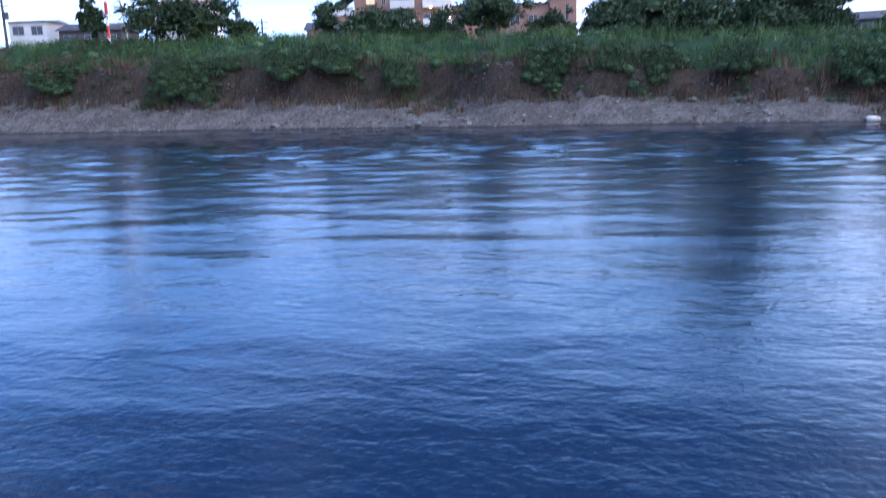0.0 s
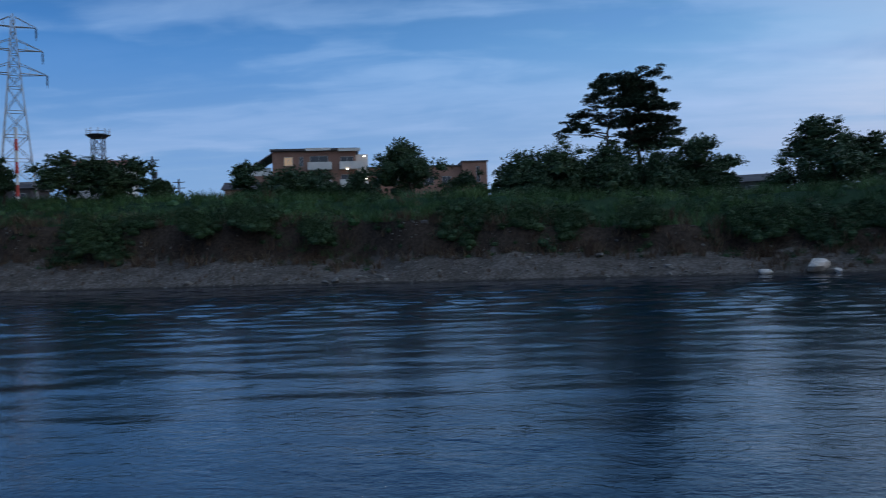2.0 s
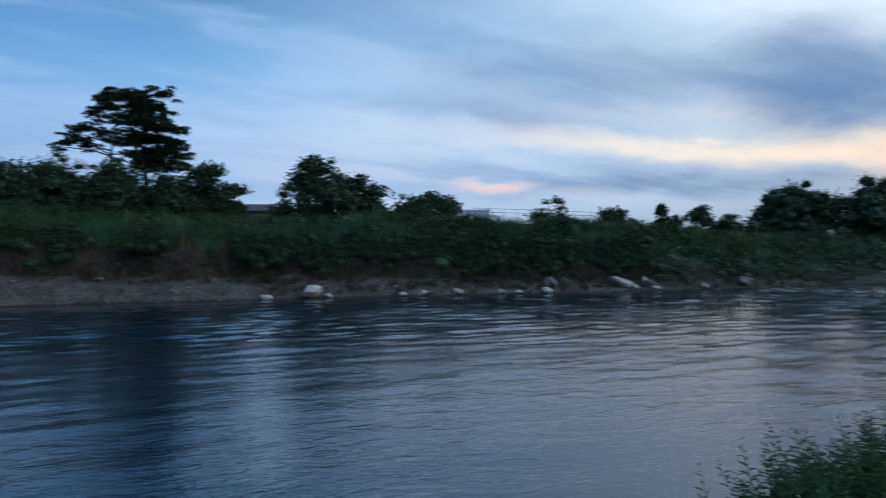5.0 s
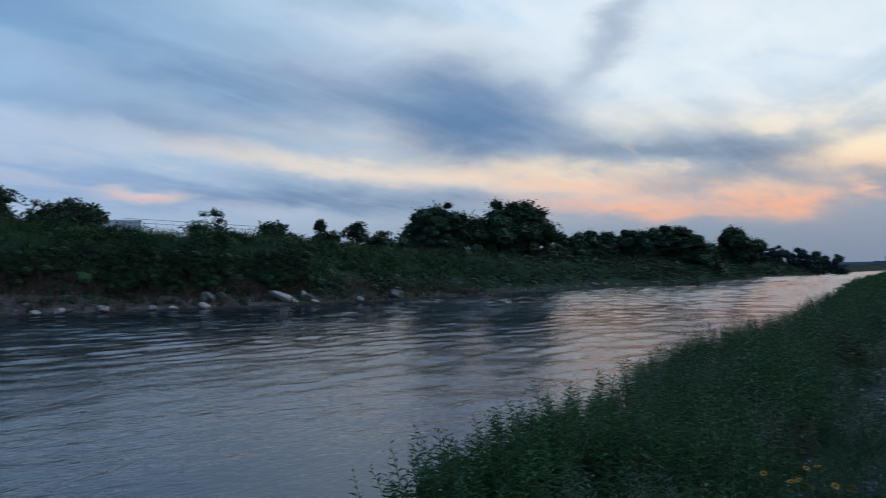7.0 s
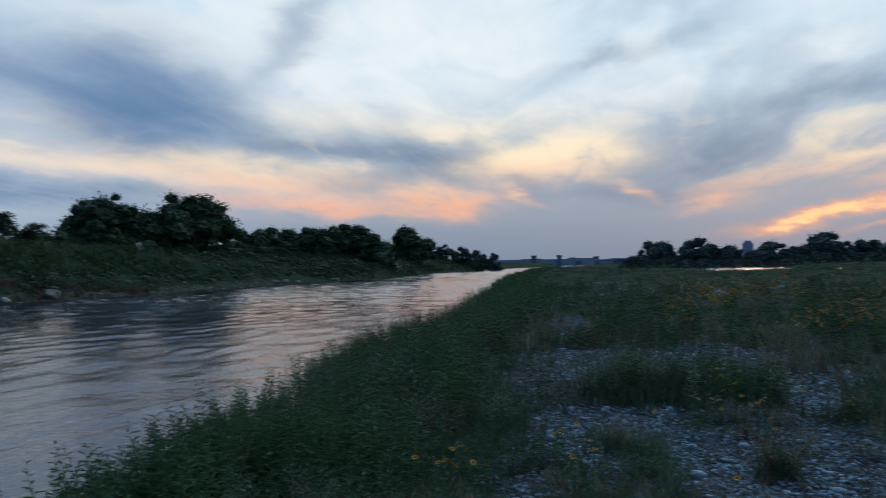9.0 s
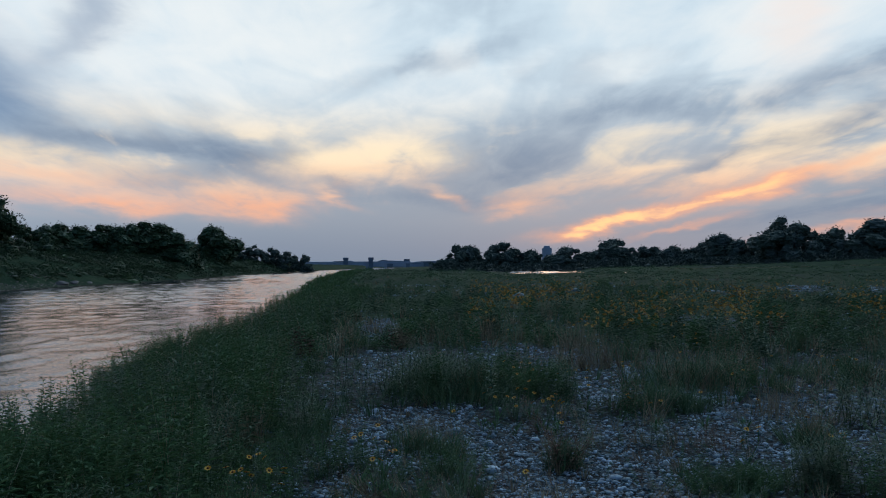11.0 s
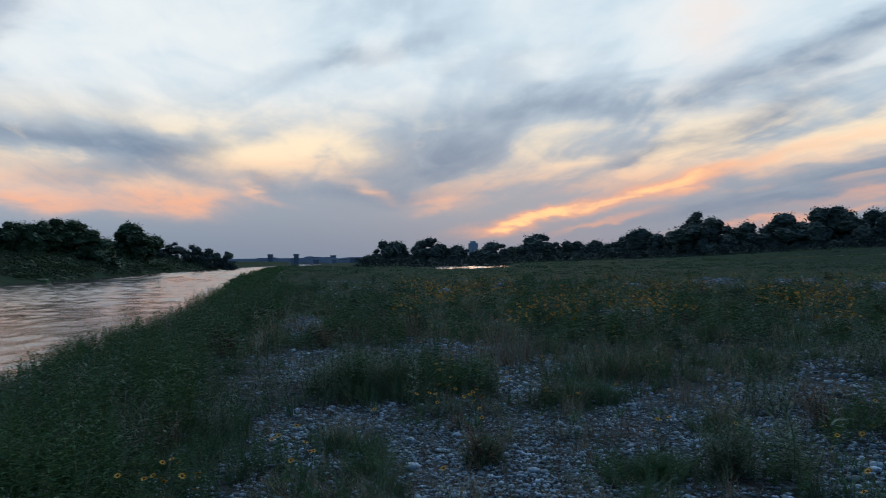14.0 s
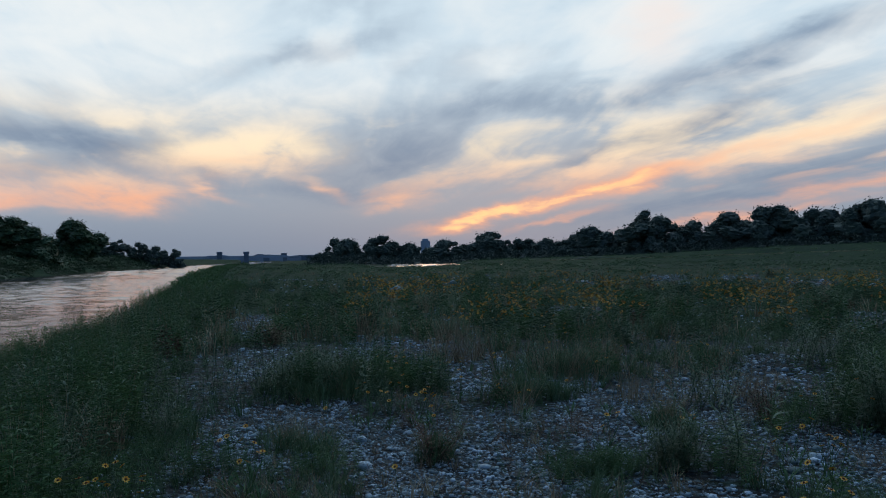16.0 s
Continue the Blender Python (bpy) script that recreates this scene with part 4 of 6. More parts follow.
for i, (a, e, w) in enumerate(((12.4, 5.6, 3.6), (15.2, 6.4, 4.6), (17.8, 6.5, 4.6), (20.6, 6.3, 4.6), (23.4, 5.9, 4.4), (25.6, 4.9, 3.0), (30.8, 5.3, 3.2), (33.2, 5.7, 4.2), (35.8, 5.2, 4.2), (38.6, 4.7, 4.0), (41.6, 4.7, 3.4))):
    bank_tree("dense dark undergrowth below the trees of the bank", a, 77, e, w, 190 + i, name="thicket_tree", lumps=20, leaves=130, low=-0.2, body=0.42, group="undergrowth on the far bank")
for i, (a, e, w, d) in enumerate(((58.5, 3.1, 4.0, 100), (62.6, 3.0, 4.2, 108), (65.0, 3.0, 4.0, 122), (68.8, 3.2, 4.2, 126), (72.6, 2.9, 4.4, 128), (75.0, 2.5, 4.0, 140))):
    bank_tree("low dark thicket filling the gaps under trees", a, d, e, w, 170 + i, name="thicket_tree", lumps=22, leaves=90, low=-0.3, body=0.5, group="low trees by the river bend")
for i, (a, e, w) in enumerate(((75.4, 2.75, 2.4), (76.9, 3.0, 2.6), (78.4, 2.85, 2.6), (79.9, 3.0, 2.6), (81.3, 3.05, 2.6), (82.6, 3.2, 2.6), (83.9, 3.1, 2.4), (85.3, 2.45, 2.2))):
    bank_tree("dark tree in a row along the dike", a, 190, e, w, 40 + i, lumps=34, leaves=130, leaf=0.16, low=-0.3, lump=0.40, solid=0.66, group="trees along the far dike")
bank_tree("single round dark tree beyond the dike", 87.6, 250, 2.95, 2.9, 46, lumps=44, leaves=120, leaf=0.18, low=0.05, lump=0.36, solid=0.68)
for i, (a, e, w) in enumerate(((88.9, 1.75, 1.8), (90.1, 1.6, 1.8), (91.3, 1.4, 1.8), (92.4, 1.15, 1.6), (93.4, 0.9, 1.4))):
    bank_tree("low dark tree far down the river", a, 330, e, w, 50 + i, lumps=20, leaves=90, leaf=0.2, material=HAZED_LEAF, low=0.0, solid=0.66, group="trees far down the river")


def pine(x, y, seed=60):
    """Tall wind-shaped pine with two stems and flat pads of needles."""
    rng = np.random.RandomState(seed)
    z = h(x, y) - 0.2
    t = thing("pine_tree", (x, y, z), "tall dark pine with flat layered boughs on the bank", "tree")
    # pads: offset to the side, height, width, depth
    pads = [(1.6, 13.0, 1.5), (-0.5, 13.0, 1.6), (-2.8, 12.8, 1.5), (-3.6, 12.1, 1.4), (0.8, 12.2, 2.2), (-1.6, 11.9, 2.0), (2.2, 11.7, 1.5), (-3.8, 11.0, 1.6), (-5.0, 10.7, 1.0),
            (0.0, 11.0, 2.3), (2.4, 10.7, 1.9), (-1.8, 10.2, 2.0), (3.2, 9.6, 1.9), (0.8, 9.7, 2.4), (-5.2, 9.5, 1.6), (-6.6, 9.0, 1.3), (-3.4, 9.3, 1.4), (1.6, 8.6, 2.5),
            (3.4, 8.4, 1.8), (-6.6, 8.2, 1.5), (-7.9, 7.7, 1.1), (-5.2, 7.9, 1.1), (-1.0, 8.5, 1.5), (2.0, 7.4, 2.6), (4.4, 7.2, 1.5), (0.2, 7.2, 1.8), (4.4, 6.3, 1.5), (1.5, 6.2, 2.5)]
    for i in range(12):
        hh = rng.uniform(6.4, 12.6)
        pads.append((0.5 + rng.uniform(-1, 1) * float(np.interp(hh, [6, 8, 11, 13.1], [2.6, 3.2, 2.4, 1.2])), hh, rng.uniform(0.8, 1.2)))
    sx, sy = math.cos(radians(20)), -math.sin(radians(20))
    part("trunk", bough(rng, (0.6 * sx, 0.6 * sy, -0.2), (0.6 * sx, 0.6 * sy, 14.8), 0.32, 0.07, 0.0, 7, 8), BARK, t)
    part("trunk", bough(rng, (-2.9 * sx, -2.9 * sy, -0.2), (-2.2 * sx, -2.2 * sy, 12.3), 0.24, 0.06, 0.0, 6, 8), BARK, t)
    places, sizes = [], []
    for u, hh, w in pads:
        u, hh = u * 0.9, hh * 1.08
        deep = rng.uniform(-1.6, 1.6)
        p = np.array([u * sx + deep * sy * -1, u * sy + deep * sx, hh])
        stem = 0.6 if u > -1.5 else -2.6
        part("bough", bough(rng, (stem * sx, stem * sy, hh - 0.7), p, 0.09, 0.03, 0.06, 3, 5), BARK, t)
        for q in range(12):
            places.append(p + rng.normal(0, 0.44, 3) * [w, w, 0.6])
            s = w * rng.uniform(0.30, 0.56)
            sizes.append((s, s, s * 0.85))
    pats = [needle_pad(np.random.RandomState(seed + i), 170, 0.34) for i in range(4)]
    part_mesh("crown", mesh_from("crown", *scatter(pats, rng, places, sizes, 0.08), NEEDLE), t, "dark layered pine needles")
    return t


pine(*polar(20.2, 84))

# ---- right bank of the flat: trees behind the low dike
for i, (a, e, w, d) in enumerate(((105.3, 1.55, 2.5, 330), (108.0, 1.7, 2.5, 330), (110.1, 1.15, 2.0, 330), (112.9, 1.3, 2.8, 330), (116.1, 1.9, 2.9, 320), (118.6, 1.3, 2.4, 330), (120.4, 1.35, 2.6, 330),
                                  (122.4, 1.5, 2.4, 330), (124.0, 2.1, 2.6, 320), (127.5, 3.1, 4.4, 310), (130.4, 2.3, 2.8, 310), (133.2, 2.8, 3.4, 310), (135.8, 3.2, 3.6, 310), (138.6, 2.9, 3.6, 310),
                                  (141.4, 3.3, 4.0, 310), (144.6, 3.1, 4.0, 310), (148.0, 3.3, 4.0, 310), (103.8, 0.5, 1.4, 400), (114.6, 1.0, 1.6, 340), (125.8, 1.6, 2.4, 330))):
    bank_tree("dark rounded tree in the line beyond the flat", a, d, e, w, 70 + i, lumps=42, leaves=120, leaf=0.16, material=HAZED_LEAF, low=-0.2, lump=0.36, solid=0.68, group="trees beyond the flat")

rng = np.random.RandomState(64)
low_shrubs = [join(shrub(np.random.RandomState(440 + i), 75, 0.30, 0.6, 0.8), ball(0.4, 0.8)) for i in range(4)]
az_, d_ = np.radians(rng.uniform(103, 151, 460)), rng.uniform(292, 314, 460)
x, y = d_ * np.sin(az_), d_ * np.cos(az_)
S = rng.uniform(1.8, 4.4, 460)
stuff("far_thicket", scatter(low_shrubs, rng, np.stack([x, y, height(x, y)[0]], 1), S), HAZED_LEAF, "dark thicket under the line of trees beyond the flat", "bushes")

# ---- bushes and grass on the far bank
rng = np.random.RandomState(5)


def on_bank(n, s0, s1, x0, x1, rng):
    x = rng.uniform(x0, x1, n)
    s = rng.uniform(s0, s1, n)
    slope = (curve_y(FAR_SHORE, x + 3) - curve_y(FAR_SHORE, x - 3)) / 6
    q = np.sqrt(1 + slope * slope)
    xx, yy = x - slope / q * s, curve_y(FAR_SHORE, x) + s / q
    return xx, yy


def lay(x, y, sink=0.0):
    return np.stack([x, y, height(x, y)[0] - sink], 1)


shrubs = [join(shrub(np.random.RandomState(100 + i), 150, 0.15, 0.6, 0.75), ball(0.46, 0.75)) for i in range(5)]
x, y = on_bank(150, 7.4, 19, -55, 45, rng)
sz = rng.uniform(0.7, 1.6, len(x))
x2, y2 = on_bank(540, 2.8, 15, 38, 160, rng)
sz2 = rng.uniform(0.7, 1.7, len(x2))
x3, y3 = on_bank(430, 0.5, 15, 130, 400, rng)
sz3 = rng.uniform(1.2, 2.6, len(x3))
P = np.vstack([lay(x, y, 0.15), lay(x2, y2, 0.15), lay(x3, y3, 0.3)])
S = np.concatenate([sz, sz2, sz3])
bright = ripple(P[:, 0], P[:, 1], 6.0, 73) + rng.uniform(-0.25, 0.25, len(P)) > np.interp(P[:, 0], [20, 45], [0.45, 1.0])
for sel, mat, say in ((bright, BRIGHT_LEAF, "light green bushes and creepers on the far river bank"), (~bright, BANK_LEAF, "tangled dark green bushes and vines on the far river bank")):
    stuff("bank_bushes", scatter(shrubs, rng, P[sel], np.stack([S, S, S * 0.95], 1)[sel]), mat, say, "bushes")

x, y = on_bank(330, 3.8, 8.0, -55, 50, rng)
keep = ripple(x, y, 3.5, 71) > 0.42
x, y = x[keep], y[keep]
S = rng.uniform(0.3, 0.75, len(x))
stuff("scarp_bushes", scatter(shrubs, rng, lay(x, y, 0.05), S), BANK_LEAF, "small green bushes clinging to the eroded bank", "bushes")
tufts_far = [strip_blades(np.random.RandomState(130 + i), 20, 0.5, 1.0, 0.06, 0.7, 3) for i in range(4)]
long_grass = [strip_blades(np.random.RandomState(135 + i), 26, 0.55, 1.15, 0.05, 0.75, 3) for i in range(5)]
x, y = on_bank(3300, 6.3, 22, -55, 95, rng)
tone = ripple(x, y, 5.0, 74) * 0.7 + rng.uniform(0, 0.45, len(x))
for sel, mat, say in ((tone > 0.62, BANK_GRASS, "tall light green grass on the far bank"), ((tone <= 0.62) & (tone > 0.24), BRIGHT_LEAF, "tall green grass on the far bank"), (tone <= 0.24, BROWN, "faded brown grass on the far bank")):
    stuff("bank_grass", scatter(long_grass, rng, lay(x[sel], y[sel], 0.05), rng.uniform(0.55, 1.35, int(sel.sum())), 0.2), mat, say, "grass")
x, y = on_bank(800, 3.4, 8.6, -55, 50, rng)
stuff("dead_bank_weeds", scatter(tufts_far, rng, lay(x, y, 0.05), rng.uniform(0.6, 1.5, len(x))), BROWN, "brown dead weeds on the eroded bank", "weeds")


x, y = on_bank(420, 0.5, 4.6, 26, 78, rng)
stuff("shore_weeds", scatter(tufts_far, rng, lay(x, y, 0.05), rng.uniform(0.35, 0.9, len(x))), BROWN, "brown weeds between the rubble of the far shore", "weeds")
x, y = on_bank(170, 1.2, 5.0, 28, 80, rng)
stuff("shore_bushes", scatter(shrubs, rng, lay(x, y, 0.1), rng.uniform(0.3, 0.75, len(x))), BANK_LEAF, "low green bushes reaching down to the far shore", "bushes")


hedge = [join(shrub(np.random.RandomState(110 + i), 130, 0.17, 0.55, 0.8), ball(0.5, 0.8)) for i in range(4)]
x, y = on_bank(150, 15.0, 23.0, -55, 95, rng)
S = rng.uniform(0.9, 1.7, len(x)) * np.interp(x, [-20, 40, 95], [1.0, 1.0, 0.8])
stuff("bank_top_hedge", scatter(hedge, rng, lay(x, y, 0.2), np.stack([S * 1.4, S * 1.4, S], 1)), CROWN, "dark scrub along the top of the far bank", "bushes")


def hanging_vine(az_deg, low, top, width, seed):
    """A mass of vine leaves that hangs over the eroded edge, from height low up to top."""
    rng = np.random.RandomState(seed)
    d = 40.0
    while off_line(FAR_SHORE, *[np.array(v) for v in polar(az_deg, d)]) < 4.0:
        d += 0.2
    x, y = polar(az_deg, d)
    ax, ay = math.cos(radians(az_deg)), -math.sin(radians(az_deg))
    n = int(13 * width)
    u, k = rng.uniform(-0.5, 0.5, n) * width, rng.uniform(0, 1, n)
    k = k * (1 - 0.8 * np.abs(u) / width)
    hang = top - (top - low) * k
    back = 3.4 * (1 - k) ** 0.8
    px_, py_ = x + u * ax + back * math.sin(radians(az_deg)), y + u * ay + back * math.cos(radians(az_deg))
    z = np.maximum(hang, height(px_, py_)[0] + 0.2)
    s = rng.uniform(0.6, 1.15, n)
    data = scatter(shrubs, rng, np.column_stack([px_, py_, z]), np.stack([s, s, s], 1))
    tagged(new("vine_thicket", mesh_from("vine_thicket", *data, BANK_LEAF)), "dense green vine thicket hanging over the eroded bank", "bush", "vine thickets")


for i, (a, lo, top, w) in enumerate(((-16.6, 1.7, 6.4, 8.5), (-19.5, 1.6, 3.4, 3.0), (-11.0, 4.2, 6.6, 4.0), (8.1, 2.4, 5.9, 5.0), (14.1, 1.7, 5.6, 6.5), (-7.5, 4.6, 6.6, 4.0), (-3.0, 3.2, 5.2, 2.5),
                                     (28.5, 2.2, 4.6, 4.0), (33.0, 1.8, 4.6, 5.0), (37.5, 1.6, 4.6, 6.0), (43.0, 1.2, 4.6, 7.0), (48.5, 1.2, 4.2, 6.0), (54.0, 1.4, 4.2, 6.0), (-26.0, 3.6, 6.0, 5.0), (20.5, 3.4, 5.2, 3.0))):
    hanging_vine(a, lo, top, w, 150 + i)


# ---- pale rubble along the far shore
def boulder(x, y, r, seed, material, label, name="boulder", stretch=(1.4, 0.95, 0.72), turn=0.0, tilt=0.0):
    rng = np.random.RandomState(seed)
    bm = bmesh.new()
    bmesh.ops.create_icosphere(bm, subdivisions=2, radius=r)
    k = rng.uniform(0, 9, 3)
    for i in range(7):  # broken flat faces
        d = Vector(unit(rng.normal(0, 1, 3)))
        cut = r * rng.uniform(0.5, 0.8)
        for v in bm.verts:
            over = v.co.dot(d) - cut
            if over > 0:
                v.co -= d * over
    for v in bm.verts:
        n = noise.noise(v.co / r * 1.1 + Vector(k)) * 0.35 + noise.noise(v.co / r * 3 + Vector(k)) * 0.12
        v.co = Vector((v.co.x * stretch[0], v.co.y * stretch[1], v.co.z * stretch[2])) * (1 + n)
    me = bpy.data.meshes.new(name)
    bm.to_mesh(me)
    bm.free()
    me.materials.append(material)
    ob = new(name, me)
    ob.matrix_world = pose(x, y, max(h(x, y), 0.0) + r * 0.3, 0, tilt, turn)
    return tagged(ob, label, "rock", "rubble along the far shore")


def shore_point(az_deg, s):
    d = 30.0
    while off_line(FAR_SHORE, *[np.array(v) for v in polar(az_deg, d)]) < s:
        d += 0.1
    return polar(az_deg, d)


for i, (a, s, r, pale) in enumerate(((28.8, 0.3, 0.34, 1), (32.0, 0.8, 0.78, 1), (33.2, 0.2, 0.3, 1), (38.6, 0.3, 0.3, 1), (40.2, 0.4, 0.34, 1), (40.7, 0.4, 0.28, 0), (42.7, 0.5, 0.42, 1), (45.9, 0.4, 0.36, 1), (47.2, 0.4, 0.28, 1), (49.3, 0.4, 0.4, 1),
                                     (49.6, 2.6, 0.7, 0), (50.3, 3.2, 0.5, 0), (56.5, 1.6, 0.5, 0), (57.0, 0.6, 0.35, 1), (60.4, 0.6, 0.35, 1), (63.0, 1.0, 0.7, 0), (77.5, 1.2, 0.6, 0), (78.3, 1.4, 0.45, 0),
                                     (79.2, 1.2, 0.4, 0), (17.6, 3.6, 0.3, 0), (-1.8, 0.6, 0.3, 0), (-2.6, 0.5, 0.24, 0), (1.5, 1.2, 0.3, 0), (-12.2, 0.4, 0.3, 0))):
    x, y = shore_point(a, s)
    boulder(x, y, r, 200 + i, PALE if pale else GREY_ROCK, "pale broken concrete lump at the water's edge" if pale else "grey brown rubble stone on the far shore", turn=i * 40)
x, y = shore_point(55.0, 1.6)
boulder(x, y, 0.8, 240, PALE, "long pale broken slab leaning on the far shore", stretch=(2.0, 0.7, 0.45), turn=-55.0, tilt=28.0)
x, y = shore_point(56.3, 2.0)
boulder(x, y, 0.5, 241, PALE, "pale broken block standing beside a leaning slab", stretch=(0.6, 0.7, 1.3), turn=-40.0, tilt=-20.0)


# ================= far bank: buildings and masts =================
def window(parent, x0, x1, z0, z1, y, lit=False):
    w = part("window", boxed(x0, x1, y - 0.02, y + 0.06, z0, z1), LIT_WINDOW if lit else WINDOW, parent, "lit yellow window" if lit else "")
    bm = bmesh.new()
    for a in ((x0 - 0.06, x1 + 0.06, z1, z1 + 0.06), (x0 - 0.06, x1 + 0.06, z0 - 0.06, z0), (x0 - 0.06, x0, z0, z1), (x1, x1 + 0.06, z0, z1), ((x0 + x1) / 2 - 0.025, (x0 + x1) / 2 + 0.025, z0, z1)):
        box(bm, a[0], a[1], y - 0.06, y - 0.021, a[2], a[3])
    part("window_frame", bm, STEEL, w)
    return w


def balcony(parent, x0, x1, z, y):
    b = part("balcony", boxed(x0, x1, y - 1.3, y, z - 0.16, z), PLASTER, parent, "pale balcony slab")
    bm = boxed(x0, x1, y - 1.3, y - 1.2, z, z + 1.05)
    box(bm, x0, x0 + 0.1, y - 1.2, y, z, z + 1.05)
    box(bm, x1 - 0.1, x1, y - 1.2, y, z, z + 1.05)
    part("parapet", bm, PLASTER, b)
    return b


def apartment_house():
    t = thing("apartment_house", (-13.6, 127, 7.0), "brown tiled apartment house with pale balconies and flat roof", "building", turn=0)
    part("wall", boxed(0, 13.4, 0, 11, 0, 12.2), TILE, t)
    part("roof", boxed(-0.3, 13.9, -0.5, 11.3, 12.2, 12.55), ROOF, t)
    part("roof_band", boxed(5.4, 9.4, -0.75, -0.5, 12.15, 12.6), PLASTER, t, "pale roof edge")
    part("roof_band", boxed(10.6, 14.2, -0.75, -0.5, 12.0, 12.45), PLASTER, t, "pale roof edge")
    for z in (9.6, 6.7, 3.8, 0.9):
        window(t, 1.9, 3.2, z + 0.3, z + 1.6, -0.01, lit=(z > 9))
        window(t, 4.4, 4.9, z + 0.2, z + 1.6, -0.01)
        window(t, 6.1, 8.9, z - 0.3, z + 1.7, -0.01)
        balcony(t, 5.7, 9.5, z - 0.4, 0.0)
        window(t, 11.0, 13.0, z - 0.3, z + 1.5, -0.01)
        balcony(t, 10.8, 14.6, z - 0.4, 0.0)
    part("stair_tower", boxed(13.41, 15.4, 1.0, 5.0, 0, 11.6), PLASTER, t, "pale stair tower")
    # stepped terrace on its other side
    part("terrace", boxed(-3.6, -0.01, 1.0, 9.0, 0, 8.6), TILE, t)
    part("terrace_parapet", boxed(-3.8, -0.31, 0.8, 1.0, 8.4, 9.7), PLASTER, t, "pale parapet")
    bm = bmesh.new()
    vs = [bm.verts.new(p) for p in ((-4.0, 1.2, 9.8), (-0.02, 1.2, 12.3), (-0.02, 9.0, 12.3), (-4.0, 9.0, 9.8), (-4.0, 1.2, 9.6), (-0.02, 1.2, 12.1), (-0.02, 9.0, 12.1), (-4.0, 9.0, 9.6))]
    for q in ((0, 1, 2, 3), (7, 6, 5, 4), (0, 4, 5, 1), (1, 5, 6, 2), (2, 6, 7, 3), (3, 7, 4, 0)):
        bm.faces.new([vs[i] for i in q])
    part("sloping_roof", bm, GREY_ROOF, t)
    part("lamp", boxed(14.7, 14.9, -0.6, -0.4, 11.0, 11.2), LAMP_GLOW, t, "glowing lamp")
    part("lamp", boxed(12.0, 12.15, -1.5, -1.4, 8.9, 9.05), LAMP_GLOW, t, "glowing lamp")
    part("lamp", boxed(15.0, 15.16, -0.6, -0.4, 7.4, 7.56), LAMP_GLOW, t, "glowing lamp")
    return t


def long_wing():
    t = thing("long_brown_building", (1.2, 131, 7.0), "long low brown tiled building behind the trees", "building")
    part("wall", boxed(0, 16.5, 0, 9, 0, 9.6), TILE, t)
    part("wall", boxed(16.51, 20.8, -1.0, 9, 0, 10.2), TILE, t)
    part("roof", boxed(-0.2, 16.4, -0.3, 9.2, 9.6, 9.8), ROOF, t)
    part("roof", boxed(16.45, 21.0, -1.2, 9.2, 10.2, 10.4), ROOF, t)
    for i in range(5):
        window(t, 1.2 + i * 3.0, 2.6 + i * 3.0, 6.6, 7.9, -0.01)
    window(t, 19.0, 19.5, 6.8, 9.4, -1.01)
    return t


def gabled_house(x, y, z, wide, deep, wall_h, roof_h, wall_mat, roof_mat, label, turn=0.0, windows=2):
    t = thing("house", (x, y, z), label, "building", turn=turn)
    part("wall", boxed(-wide / 2, wide / 2, 0, deep, 0, wall_h), wall_mat, t)
    bm = bmesh.new()
    o = 0.5
    ridge = [bm.verts.new(p) for p in ((-wide / 2 - o, deep / 2, wall_h + roof_h), (wide / 2 + o, deep / 2, wall_h + roof_h))]
    eave = [bm.verts.new(p) for p in ((-wide / 2 - o, -o, wall_h + 0.01), (wide / 2 + o, -o, wall_h + 0.01), (wide / 2 + o, deep + o, wall_h + 0.01), (-wide / 2 - o, deep + o, wall_h + 0.01))]
    for q in ((eave[0], eave[1], ridge[1], ridge[0]), (eave[2], eave[3], ridge[0], ridge[1]), (eave[1], eave[2], ridge[1]), (eave[3], eave[0], ridge[0]), (eave[3], eave[2], eave[1], eave[0])):
        bm.faces.new(q)
    part("roof", bm, roof_mat, t)
    for i in range(windows):
        u = -wide / 2 + wide * (i + 0.5) / windows
        window(t, u - 0.8, u + 0.8, wall_h - 1.9, wall_h - 0.7, -0.01)
    return t


apartment_house()
long_wing()
gabled_house(-61.0, 118, 7.0, 5.5, 7, 7.9, 0.5, PLASTER, GREY_ROOF, "white house with a low grey roof", windows=2)
gabled_house(-44.8, 138, 7.2, 9.5, 9, 11.6, 1.5, PLASTER, RED_ROOF, "house with a red brown roof behind trees", windows=3)
gabled_house(-51.0, 116, 6.6, 9.0, 7, 6.6, 1.3, ROOF, ROOF, "dark roofed low house by the pylon", windows=3)
gabled_house(-18.2, 122, 7.2, 4.5, 6, 5.6, 1.4, TILE, ROOF, "small brown house with a lamp at the eaves", windows=1)
gabled_house(20.5 + 8.0, 120, 7.0, 7.0, 7, 6.4, 1.6, TILE, ROOF, "small brown house beside the pine grove", windows=1)
gabled_house(59.8, 112, 6.0, 4.6, 8, 5.2, 1.4, ROOF, ROOF, "dark roofed house behind the bank", turn=-28, windows=1)
gabled_house(77.6, 80.8, 4.0, 4.2, 6, 4.8, 1.6, PLASTER, GREY_ROOF, "pale house with a sloping grey roof by the railing", turn=-44, windows=1)
gabled_house(105.4, 76.0, 4.2, 3.8, 6, 6.5, 0.4, PLASTER, GREY_ROOF, "small white flat roofed house behind bank trees", turn=-54, windows=1)


